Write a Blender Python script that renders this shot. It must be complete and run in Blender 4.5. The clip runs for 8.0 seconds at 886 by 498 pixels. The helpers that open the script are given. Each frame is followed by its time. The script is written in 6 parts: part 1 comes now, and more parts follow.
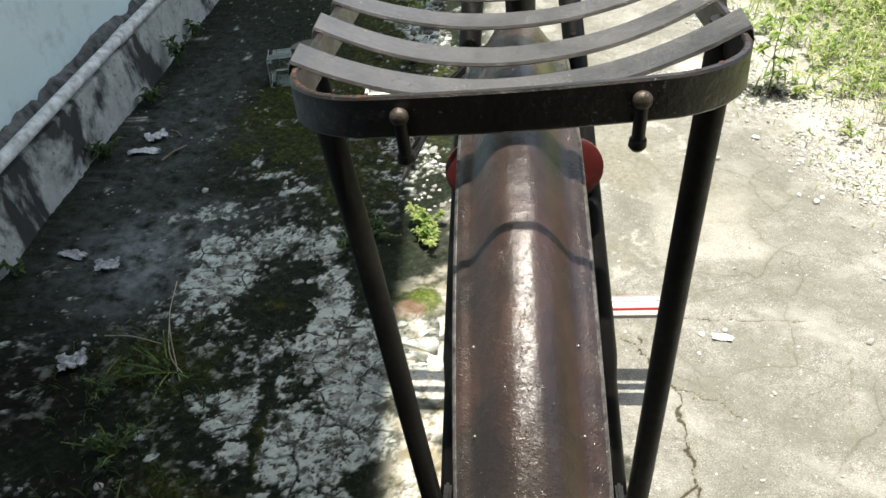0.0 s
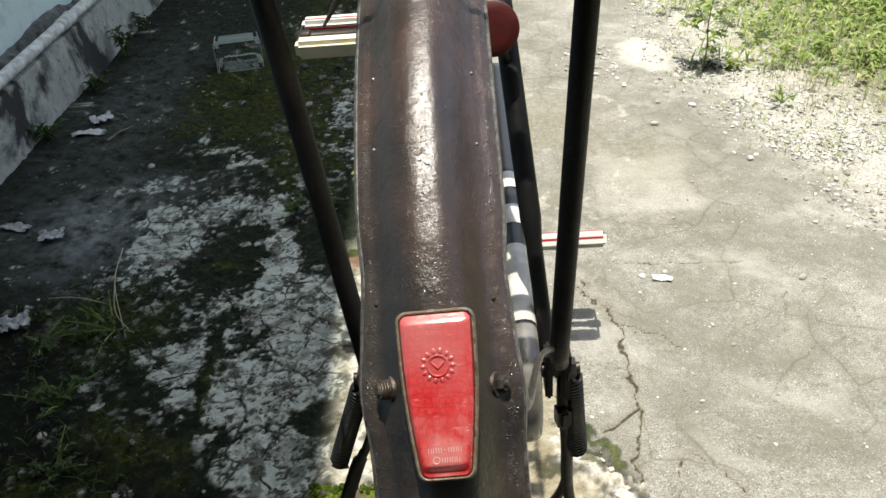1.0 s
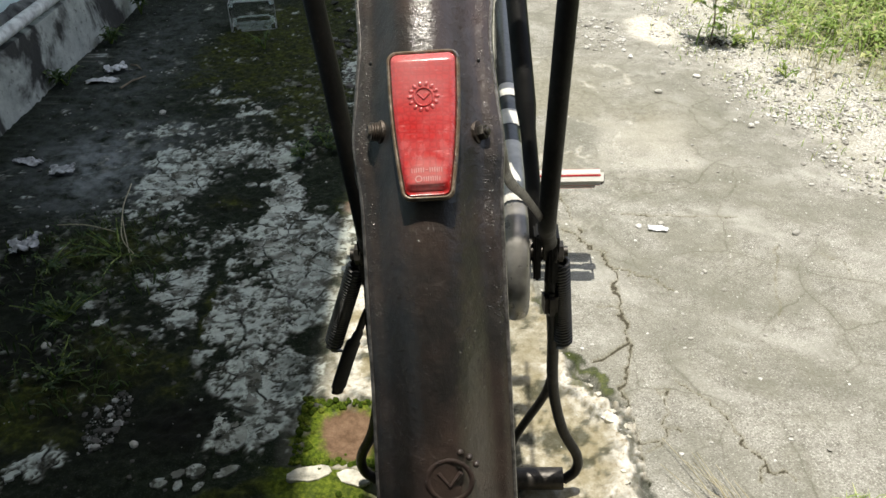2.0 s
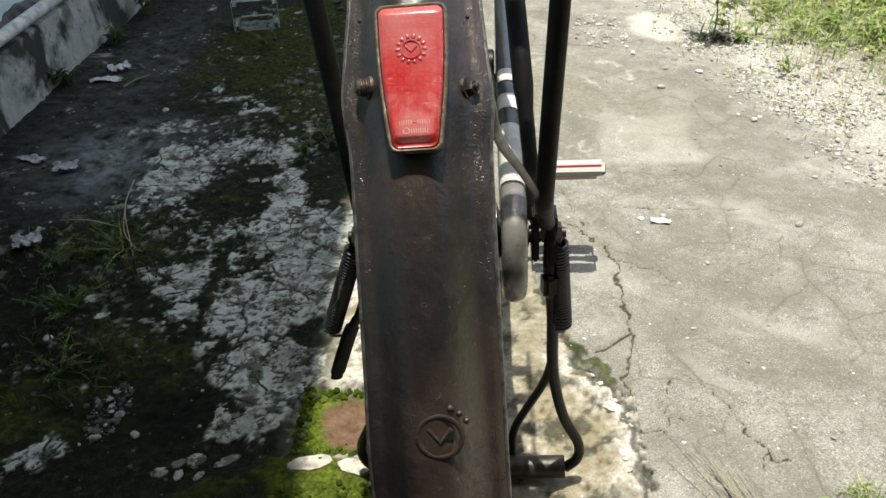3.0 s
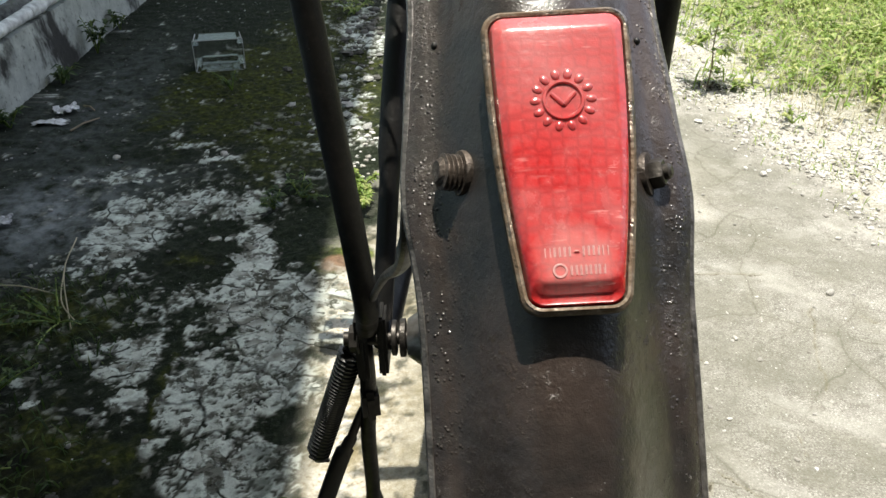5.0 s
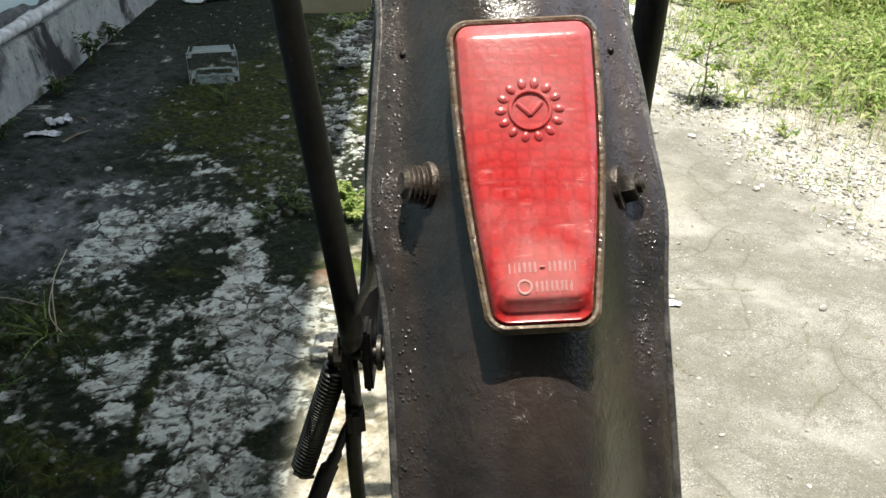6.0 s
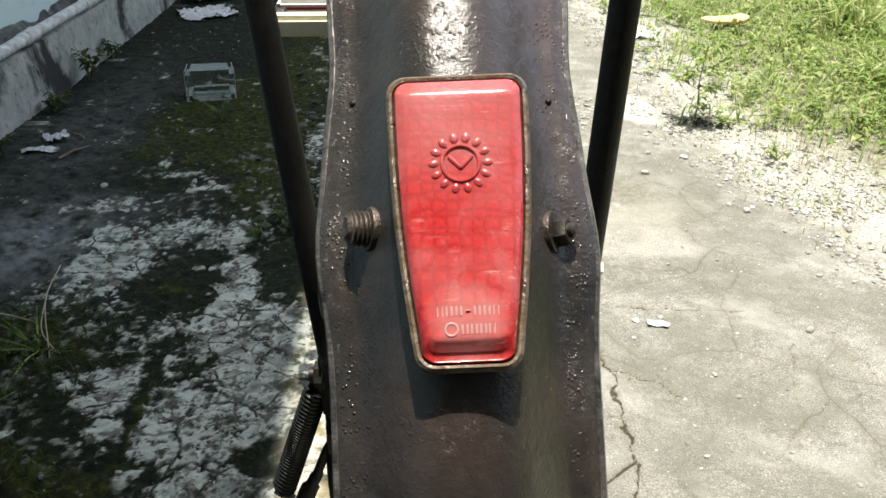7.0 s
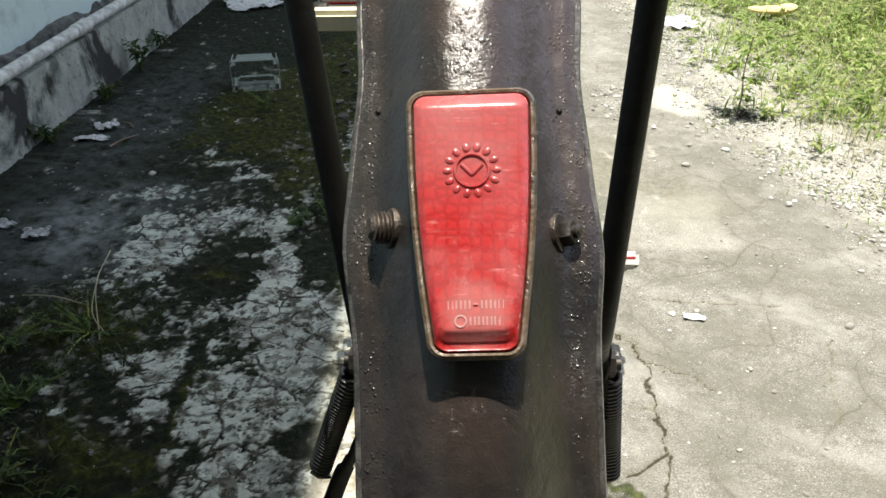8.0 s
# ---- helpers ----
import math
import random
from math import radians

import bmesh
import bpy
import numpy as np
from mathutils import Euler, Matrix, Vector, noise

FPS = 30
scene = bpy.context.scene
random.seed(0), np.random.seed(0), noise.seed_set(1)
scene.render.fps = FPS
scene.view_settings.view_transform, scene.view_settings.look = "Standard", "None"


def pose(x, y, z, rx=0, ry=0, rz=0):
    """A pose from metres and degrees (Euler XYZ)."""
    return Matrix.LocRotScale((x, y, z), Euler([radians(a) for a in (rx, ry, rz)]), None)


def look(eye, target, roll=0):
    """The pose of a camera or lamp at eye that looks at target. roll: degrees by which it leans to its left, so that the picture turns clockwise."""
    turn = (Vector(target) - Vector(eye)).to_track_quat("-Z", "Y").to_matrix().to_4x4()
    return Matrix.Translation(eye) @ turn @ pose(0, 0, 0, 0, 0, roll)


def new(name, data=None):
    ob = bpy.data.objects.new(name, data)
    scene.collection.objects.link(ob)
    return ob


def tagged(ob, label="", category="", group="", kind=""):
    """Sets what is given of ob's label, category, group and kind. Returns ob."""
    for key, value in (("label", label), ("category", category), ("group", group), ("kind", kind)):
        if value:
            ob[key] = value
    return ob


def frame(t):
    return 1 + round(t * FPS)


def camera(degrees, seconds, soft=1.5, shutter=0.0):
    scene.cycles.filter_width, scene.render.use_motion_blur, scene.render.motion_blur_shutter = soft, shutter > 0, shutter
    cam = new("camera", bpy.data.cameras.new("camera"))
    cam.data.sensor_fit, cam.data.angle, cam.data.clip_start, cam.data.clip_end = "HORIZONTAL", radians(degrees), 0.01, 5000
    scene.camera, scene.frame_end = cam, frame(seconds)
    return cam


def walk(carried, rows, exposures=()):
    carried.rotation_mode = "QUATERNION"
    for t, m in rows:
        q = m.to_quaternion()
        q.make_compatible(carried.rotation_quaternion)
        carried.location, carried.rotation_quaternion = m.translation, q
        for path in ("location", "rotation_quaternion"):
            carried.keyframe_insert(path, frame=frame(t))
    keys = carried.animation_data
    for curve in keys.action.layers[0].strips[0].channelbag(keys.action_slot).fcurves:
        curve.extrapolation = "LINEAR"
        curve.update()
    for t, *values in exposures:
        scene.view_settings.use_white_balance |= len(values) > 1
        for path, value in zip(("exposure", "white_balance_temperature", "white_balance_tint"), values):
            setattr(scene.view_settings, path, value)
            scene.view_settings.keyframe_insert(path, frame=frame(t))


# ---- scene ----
cam = camera(56.9, 8.0)
PATH = [
    (0, (-0.033, -0.393, 0.901), (-0.19, 1.197, -0.301), -3.2),
    (0.5, (-0.013, -0.443, 0.865), (-0.114, 1.186, -0.291), -2.9),
    (0.8, (-0.006, -0.463, 0.835), (-0.077, 1.167, -0.323), -3.5),
    (1, (-0.008, -0.481, 0.811), (-0.069, 1.153, -0.34), -2.8),
    (1.5, (-0.004, -0.521, 0.779), (-0.058, 1.114, -0.371), -1.5),
    (2, (0.0, -0.561, 0.745), (-0.073, 1.078, -0.399), -0.7),
    (2.2, (0.008, -0.561, 0.737), (-0.07, 1.078, -0.406), -1.2),
    (3.3, (0.005, -0.573, 0.722), (-0.084, 1.081, -0.398), -1.2),
    (3.5, (-0.001, -0.556, 0.716), (-0.087, 1.106, -0.393), -1.3),
    (4, (-0.023, -0.511, 0.706), (-0.11, 1.169, -0.376), -0.9),
    (4.5, (-0.036, -0.448, 0.68), (-0.072, 1.244, -0.385), 0.6),
    (4.7, (-0.044, -0.424, 0.674), (-0.045, 1.274, -0.382), 0.5),
    (5.8, (-0.034, -0.411, 0.667), (-0.02, 1.307, -0.357), 0.9),
    (6, (-0.036, -0.411, 0.667), (-0.02, 1.311, -0.35), 1.1),
    (6.5, (-0.028, -0.413, 0.671), (-0.004, 1.32, -0.328), 0.8),
    (7, (-0.024, -0.417, 0.677), (-0.006, 1.324, -0.307), 1.6),
    (7.5, (-0.021, -0.421, 0.683), (-0.065, 1.313, -0.312), 1.4),
    (8, (-0.018, -0.43, 0.687), (-0.1, 1.295, -0.322), 0.7),
]
EXPOSURES = [(0, 0.86), (1, 0.62), (2, 0.52), (3.5, 0.52), (4, 0.6), (4.5, 0.78), (6, 0.82), (7, 0.8), (7.5, 0.68), (8, 0.7)]
walk(cam, [(t, look(eye, target, roll)) for t, eye, target, roll in PATH], EXPOSURES)


# ---- light ----
SUN_WAY = Vector((-0.012, 0.035, 1.0)).normalized()
world = bpy.data.worlds.new("sky")
scene.world = world
world.use_nodes = True
wn = world.node_tree.nodes
sky = wn.new("ShaderNodeTexSky")
sky.sky_type = "NISHITA"
sky.sun_disc = False
sky.sun_elevation = radians(87.8)
sky.sun_rotation = radians(-19)
sky.dust_density = 2.5
sky.ozone_density = 0.5
haze = wn.new("ShaderNodeHueSaturation")
haze.inputs["Saturation"].default_value = 0.62
world.node_tree.links.new(sky.outputs["Color"], haze.inputs["Color"])
world.node_tree.links.new(haze.outputs["Color"], wn["Background"].inputs["Color"])
wn["Background"].inputs["Strength"].default_value = 0.15
sun_data = bpy.data.lights.new("sun", "SUN")
sun_data.energy = 4.1
sun_data.angle = radians(0.55)
sun_data.color = (1.0, 0.95, 0.83)
sun = new("sun", sun_data)
sun.matrix_world = look(SUN_WAY * 20, (0, 0, 0))


# ---- materials ----
class Mat:
    """A small wrapper to write node materials in few lines."""

    def __init__(self, name):
        self.m = bpy.data.materials.new(name)
        self.m.use_nodes = True
        self.t = self.m.node_tree
        self.b = self.t.nodes["Principled BSDF"]
        self.coord = None

    def node(self, kind):
        return self.t.nodes.new(kind)

    def link(self, a, b):
        self.t.links.new(a, b)

    def where(self):
        if self.coord is None:
            self.coord = self.node("ShaderNodeTexCoord").outputs["Object"]
        return self.coord

    def noise(self, scale, detail=4.0, rough=0.55, stretch=None, distort=0.0):
        n = self.node("ShaderNodeTexNoise")
        n.inputs["Scale"].default_value = scale
        n.inputs["Detail"].default_value = detail
        n.inputs["Roughness"].default_value = rough
        n.inputs["Distortion"].default_value = distort
        src = self.where()
        if stretch:
            mp = self.node("ShaderNodeMapping")
            mp.inputs["Scale"].default_value = stretch
            self.link(src, mp.inputs["Vector"])
            src = mp.outputs["Vector"]
        self.link(src, n.inputs["Vector"])
        return n.outputs["Fac"]

    def cells(self, scale, feature="F1", out="Distance"):
        n = self.node("ShaderNodeTexVoronoi")
        n.feature = feature
        n.inputs["Scale"].default_value = scale
        self.link(self.where(), n.inputs["Vector"])
        return n.outputs[out]

    def ramp(self, fac, *stops):
        n = self.node("ShaderNodeValToRGB")
        e = n.color_ramp.elements
        while len(e) < len(stops):
            e.new(0.5)
        for k, (p, c) in enumerate(stops):
            e[k].position = p
            e[k].color = (*c, 1) if isinstance(c, tuple) else (c, c, c, 1)
        self.link(fac, n.inputs["Fac"])
        return n.outputs["Color"]

    def mix(self, fac, a, b, mode="MIX"):
        n = self.node("ShaderNodeMix")
        n.data_type, n.blend_type = "RGBA", mode
        for value, slot in ((fac, 0), (a, 6), (b, 7)):
            if isinstance(value, (int, float)):
                n.inputs[slot].default_value = value if slot == 0 else (value, value, value, 1)
            elif isinstance(value, tuple):
                n.inputs[slot].default_value = (*value, 1)
            else:
                self.link(value, n.inputs[slot])
        return n.outputs[2]

    def math(self, op, a, b=0.0):
        n = self.node("ShaderNodeMath")
        n.operation = op
        for value, slot in ((a, 0), (b, 1)):
            if isinstance(value, (int, float)):
                n.inputs[slot].default_value = value
            else:
                self.link(value, n.inputs[slot])
        return n.outputs[0]

    def put(self, slot, value):
        if isinstance(value, (int, float)):
            self.b.inputs[slot].default_value = value
        elif isinstance(value, tuple):
            self.b.inputs[slot].default_value = (*value, 1)
        else:
            self.link(value, self.b.inputs[slot])
        return self

    def bump(self, height, strength=0.4, distance=0.001):
        n = self.node("ShaderNodeBump")
        n.inputs["Strength"].default_value = strength
        n.inputs["Distance"].default_value = distance
        self.link(height, n.inputs["Height"])
        self.link(n.outputs["Normal"], self.b.inputs["Normal"])
        self.link(n.outputs["Normal"], self.b.inputs["Coat Normal"])
        return self

    def attr(self, name):
        n = self.node("ShaderNodeAttribute")
        n.attribute_name = name
        s = self.node("ShaderNodeSeparateColor")
        self.link(n.outputs["Color"], s.inputs["Color"])
        return s.outputs

    def near(self, place, r0, r1, ragged=0.0, scale=60):
        """1 inside r0 of a place, 0 beyond r1, with a ragged border."""
        n = self.node("ShaderNodeVectorMath")
        n.operation = "DISTANCE"
        self.link(self.where(), n.inputs[0])
        n.inputs[1].default_value = place
        d = n.outputs["Value"]
        if ragged:
            d = self.math("ADD", d, self.math("MULTIPLY", self.math("SUBTRACT", self.noise(scale, 5, 0.65), 0.5), ragged))
        fall = self.node("ShaderNodeMapRange")
        fall.inputs["From Min"].default_value, fall.inputs["From Max"].default_value = r0, r1
        fall.inputs["To Min"].default_value, fall.inputs["To Max"].default_value = 1.0, 0.0
        self.link(d, fall.inputs["Value"])
        return fall.outputs["Result"]

    def random(self):
        return self.node("ShaderNodeObjectInfo").outputs["Random"]

    def island(self):
        return self.node("ShaderNodeNewGeometry").outputs["Random Per Island"]


def worn_paint(name, dark, brown, chips=0.70, rough=0.34, coat=0.3, dusty=0.2, flanges=False, spec=0.38, grain=0.5, gloss=0.2):
    """Old dark enamel: brownish tint in blotches, fine dust, pits and a few bright chips; more of them along worn
    flanges, with painted glints among them.
    """
    m = Mat(name)
    blotch = m.noise(24, 5, 0.6)
    base = m.mix(m.ramp(blotch, (0.38, 0.0), (0.72, 1.0)), dark, brown)
    streak = m.noise(9, 5, 0.65, (3, 1, 1))
    base = m.mix(m.ramp(streak, (0.45, 0.0), (0.75, 0.6)), base, dark)
    dust = m.noise(240, 5, 0.75)
    base = m.mix(m.ramp(dust, (0.5, 0.0), (0.85, dusty)), base, (0.15, 0.125, 0.105))
    spots = m.noise(620, 3, 0.6)
    where = m.ramp(m.noise(55, 4, 0.6), (0.5, 0.0), (0.66, 1.0))
    chip = m.math("MULTIPLY", m.ramp(spots, (chips, 0.0), (chips + 0.04, 1.0)), where)
    scabs = m.math("MULTIPLY", m.ramp(m.noise(330, 5, 0.75), (0.56, 0.0), (0.66, 1.0)), m.ramp(m.noise(48, 4, 0.65), (0.5, 0.0), (0.62, 1.0)))
    if flanges:
        worn = m.attr("wear")
        wear = worn["Red"]
        # The enamel turns a lighter brown towards the guard's top.
        upper_brown = m.mix(m.ramp(m.noise(38, 5, 0.65, (2, 1, 1)), (0.4, 0.0), (0.66, 1.0)), (0.034, 0.018, 0.0145), (0.085, 0.04, 0.03))
        base = m.mix(m.math("MULTIPLY", worn["Green"], m.ramp(m.noise(16, 5, 0.6), (0.35, 0.2), (0.62, 0.75))), base, upper_brown)
        # Pale flecks on the flanges: chips, and glints put into the colour.
        fleck_glints = m.math("MULTIPLY", m.ramp(m.noise(430, 5, 0.7), (0.62, 0.0), (0.7, 1.0)), m.ramp(m.noise(70, 4, 0.7), (0.4, 0.0), (0.58, 1.0)))
        grey = m.ramp(m.noise(130, 5, 0.7), (0.45, 0.0), (0.75, 0.3))
        base = m.mix(m.math("MULTIPLY", grey, wear), base, (0.12, 0.11, 0.1))
        chip = m.math("MAXIMUM", chip, m.math("MULTIPLY", fleck_glints, wear))
    base = m.mix(m.math("MULTIPLY", chip, 0.5), base, (0.42, 0.4, 0.37))
    m.put("Base Color", base)
    m.put("Roughness", m.mix(scabs, m.ramp(m.noise(75, 5, 0.65), (0.3, rough - 0.06), (0.75, rough + 0.16)), 0.46))
    m.put("Coat Weight", coat).put("Coat Roughness", gloss).put("Specular IOR Level", spec)
    relief = m.math("ADD", m.math("MULTIPLY", m.noise(300, 5, 0.75), 0.7), m.math("MULTIPLY", chip, 0.5))
    relief = m.math("ADD", relief, m.math("MULTIPLY", scabs, 0.45))
    relief = m.math("ADD", relief, m.math("MULTIPLY", m.noise(70, 3, 0.5), 1.6))
    if flanges:
        pits = m.ramp(m.noise(270, 4, 0.7), (0.42, 0.0), (0.62, 1.0))
        relief = m.math("ADD", relief, m.math("MULTIPLY", m.math("MULTIPLY", pits, where), m.math("ADD", m.math("MULTIPLY", wear, 0.3), 0.12)))
        blister = m.math("MAXIMUM", m.ramp(m.cells(760), (0.08, 1.0), (0.34, 0.0)), m.ramp(m.cells(430), (0.06, 1.0), (0.2, 0.0)))
        crowd = m.ramp(m.noise(110, 5, 0.75), (0.46, 0.0), (0.6, 1.0))
        relief = m.math("ADD", relief, m.math("MULTIPLY", m.math("MULTIPLY", blister, crowd), m.math("ADD", m.math("MULTIPLY", wear, 0.95), 0.1)))
    m.bump(relief, grain, 0.0008)
    return m.m


def plain(name, color, rough=0.5, metal=0.0, vary=0.25, scale=60, bump=0.2, coat=0.0):
    """A plain surface with soft blotches and a fine grain."""
    m = Mat(name)
    low = tuple(c * (1 - vary) for c in color)
    high = tuple(min(1.0, c * (1 + vary)) for c in color)
    m.put("Base Color", m.mix(m.ramp(m.noise(scale, 5, 0.6), (0.3, 0.0), (0.7, 1.0)), low, high))
    m.put("Roughness", m.ramp(m.noise(scale * 2.3, 4), (0.25, max(0.03, rough - 0.1)), (0.8, min(1.0, rough + 0.12))))
    m.put("Metallic", metal).put("Coat Weight", coat)
    m.bump(m.noise(scale * 5, 3), bump, 0.0006)
    return m.m


MUDGUARD = worn_paint("mudguard_enamel", (0.0165, 0.0148, 0.014), (0.06, 0.04, 0.032), 0.68, 0.4, 1.0, 0.12, True, 0.24, 0.6, 0.15)
PRESSED = worn_paint("pressed_enamel", (0.019, 0.017, 0.016), (0.052, 0.033, 0.027), 0.7, 0.4, 0.3, 0.08, False, 0.4, 0.9, 0.2)
BLACK = worn_paint("black_enamel", (0.005, 0.005, 0.005), (0.009, 0.008, 0.0075), 0.76, 0.42, 0.05, 0.03, False, 0.3)
RACK = worn_paint("carrier_enamel", (0.01, 0.008, 0.007), (0.03, 0.018, 0.014), 0.64, 0.36, 0.5, 0.12, False, 0.4, 0.8)
SLAT = worn_paint("worn_slat_enamel", (0.04, 0.037, 0.035), (0.13, 0.12, 0.112), 0.6, 0.34, 0.6, 0.3, False, 1.0, 0.9)
STRUT = worn_paint("dusty_strut_enamel", (0.0085, 0.008, 0.0075), (0.019, 0.0175, 0.0155), 0.74, 0.45, 0.1, 0.1, False, 0.2)
BAND = plain("band_paint", (0.012, 0.013, 0.015), 0.4, 0, 0.3, 80, 0.2, 0.3)
WHITE_PAINT = plain("white_paint", (0.58, 0.565, 0.52), 0.4, 0, 0.3, 34, 0.15, 0.3)
WORN_CASE = plain("worn_grey_paint", (0.2, 0.19, 0.175), 0.32, 0.3, 0.5, 30, 0.3, 0.4)
STEEL = plain("worn_steel", (0.34, 0.32, 0.3), 0.38, 0.9, 0.35, 160, 0.3)
WORN_HEAD = plain("worn_rivet_steel", (0.09, 0.072, 0.06), 0.4, 0.4, 0.8, 260, 0.6)
EDGE = plain("worn_edge_steel", (0.12, 0.112, 0.106), 0.34, 0.5, 0.75, 210, 0.6, 0.4)
DARK_STEEL = plain("oily_steel", (0.05, 0.045, 0.04), 0.42, 0.6, 0.45, 140, 0.4)
SPRING = plain("black_spring_steel", (0.007, 0.007, 0.007), 0.34, 0.1, 0.35, 140, 0.3, 0.1)
RUBBER = plain("tyre_rubber", (0.022, 0.021, 0.02), 0.75, 0, 0.3, 90, 0.5)
ALLOY = plain("dull_rim_metal", (0.42, 0.41, 0.4), 0.34, 0.95, 0.2, 90, 0.2)
PEDAL_WHITE = plain("white_pedal_rubber", (0.78, 0.77, 0.73), 0.5, 0, 0.08, 70, 0.3)
PEDAL_CREAM = plain("cream_pedal_rubber", (0.74, 0.69, 0.52), 0.55, 0, 0.1, 70, 0.3)
RED_STRIP = plain("red_strip", (0.5, 0.03, 0.04), 0.35, 0, 0.15, 80, 0.1)
DULL_RED = plain("dull_red_plastic", (0.075, 0.008, 0.007), 0.45, 0, 0.2, 150, 0.2, 0.2)
CORD = plain("dress_guard_cord", (0.045, 0.042, 0.04), 0.8, 0, 0.3, 300, 0.3)


def lens_material(name="red_lens_plastic", worn=0.0):
    """Red plastic over rows of moulded prisms, hazed in blotches, its head paled for the sky's reflection, with pale
    scuffs round the marks at its foot.
    """
    m = Mat(name)
    n = m.node("ShaderNodeTexVoronoi")
    n.feature = "DISTANCE_TO_EDGE"
    n.inputs["Scale"].default_value = 400
    n.inputs["Randomness"].default_value = 0.28
    m.link(m.where(), n.inputs["Vector"])
    prism = n.outputs["Distance"]
    haze = m.noise(75, 5, 0.65)
    scuff = m.noise(300, 5, 0.75)
    base = m.mix(m.ramp(prism, (0.01, 0.75), (0.2, 0.0)), (0.52, 0.02, 0.021), (0.33, 0.007, 0.009))
    base = m.mix(m.ramp(haze, (0.38, 0.0), (0.7, 0.55)), base, (0.52, 0.17, 0.17))
    base = m.mix(m.ramp(scuff, (0.6 - worn * 0.15, 0.0), (0.78, 0.2 + worn * 0.6)), base, (0.8, 0.42, 0.4))
    base = m.mix(0.45 * worn, base, (0.82, 0.5, 0.48))
    scratch = m.math("MULTIPLY", m.ramp(m.noise(120, 3, 0.6, (1, 6, 6)), (0.6, 0.0), (0.68, 0.5)), m.ramp(m.noise(60, 3), (0.48, 0.0), (0.6, 1.0)))
    base = m.mix(scratch, base, (0.82, 0.4, 0.38))
    # Sky reflection on the lens head, painted as a paler pink.
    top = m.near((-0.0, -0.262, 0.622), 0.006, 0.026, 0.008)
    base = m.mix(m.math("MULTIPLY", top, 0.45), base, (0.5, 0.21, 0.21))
    foot = m.near((0.0026, -0.2925, 0.592), 0.0045, 0.0085, 0.005, 200)
    base = m.mix(m.math("MULTIPLY", foot, 0.35), base, (0.72, 0.4, 0.38))
    m.put("Base Color", base)
    m.put("Roughness", m.ramp(haze, (0.3, 0.16), (0.8, 0.36)))
    m.put("Subsurface Weight", 0.35).put("Subsurface Scale", 0.003)
    m.b.inputs["Subsurface Radius"].default_value = (1.0, 0.12, 0.1)
    m.put("Coat Weight", 0.7).put("Coat Roughness", 0.07)
    m.bump(m.math("ADD", m.math("MULTIPLY", prism, 0.5), scuff), 0.16, 0.0006)
    return m.m


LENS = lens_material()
WORN_LENS = lens_material("scuffed_red_plastic", 1.0)


def rim_material():
    m = Mat("pitted_chrome_rim")
    pits = m.noise(520, 3, 0.6)
    rust = m.ramp(m.noise(160, 5, 0.65), (0.36, 0.0), (0.56, 1.0))
    m.put("Base Color", m.mix(rust, (0.36, 0.31, 0.26), (0.15, 0.105, 0.068)))
    m.put("Metallic", m.ramp(rust, (0.2, 0.95), (0.8, 0.25)))
    m.put("Roughness", m.ramp(rust, (0.2, 0.3), (0.8, 0.7)))
    m.bump(pits, 0.8, 0.0008)
    return m.m


RIM = rim_material()


def rust_material():
    m = Mat("flaking_rust")
    f = m.noise(170, 6, 0.7)
    m.put("Base Color", m.ramp(f, (0.3, (0.025, 0.015, 0.011)), (0.55, (0.07, 0.036, 0.024)), (0.75, (0.14, 0.08, 0.055))))
    m.put("Roughness", 0.9)
    m.bump(f, 0.9, 0.002)
    return m.m


RUST = rust_material()


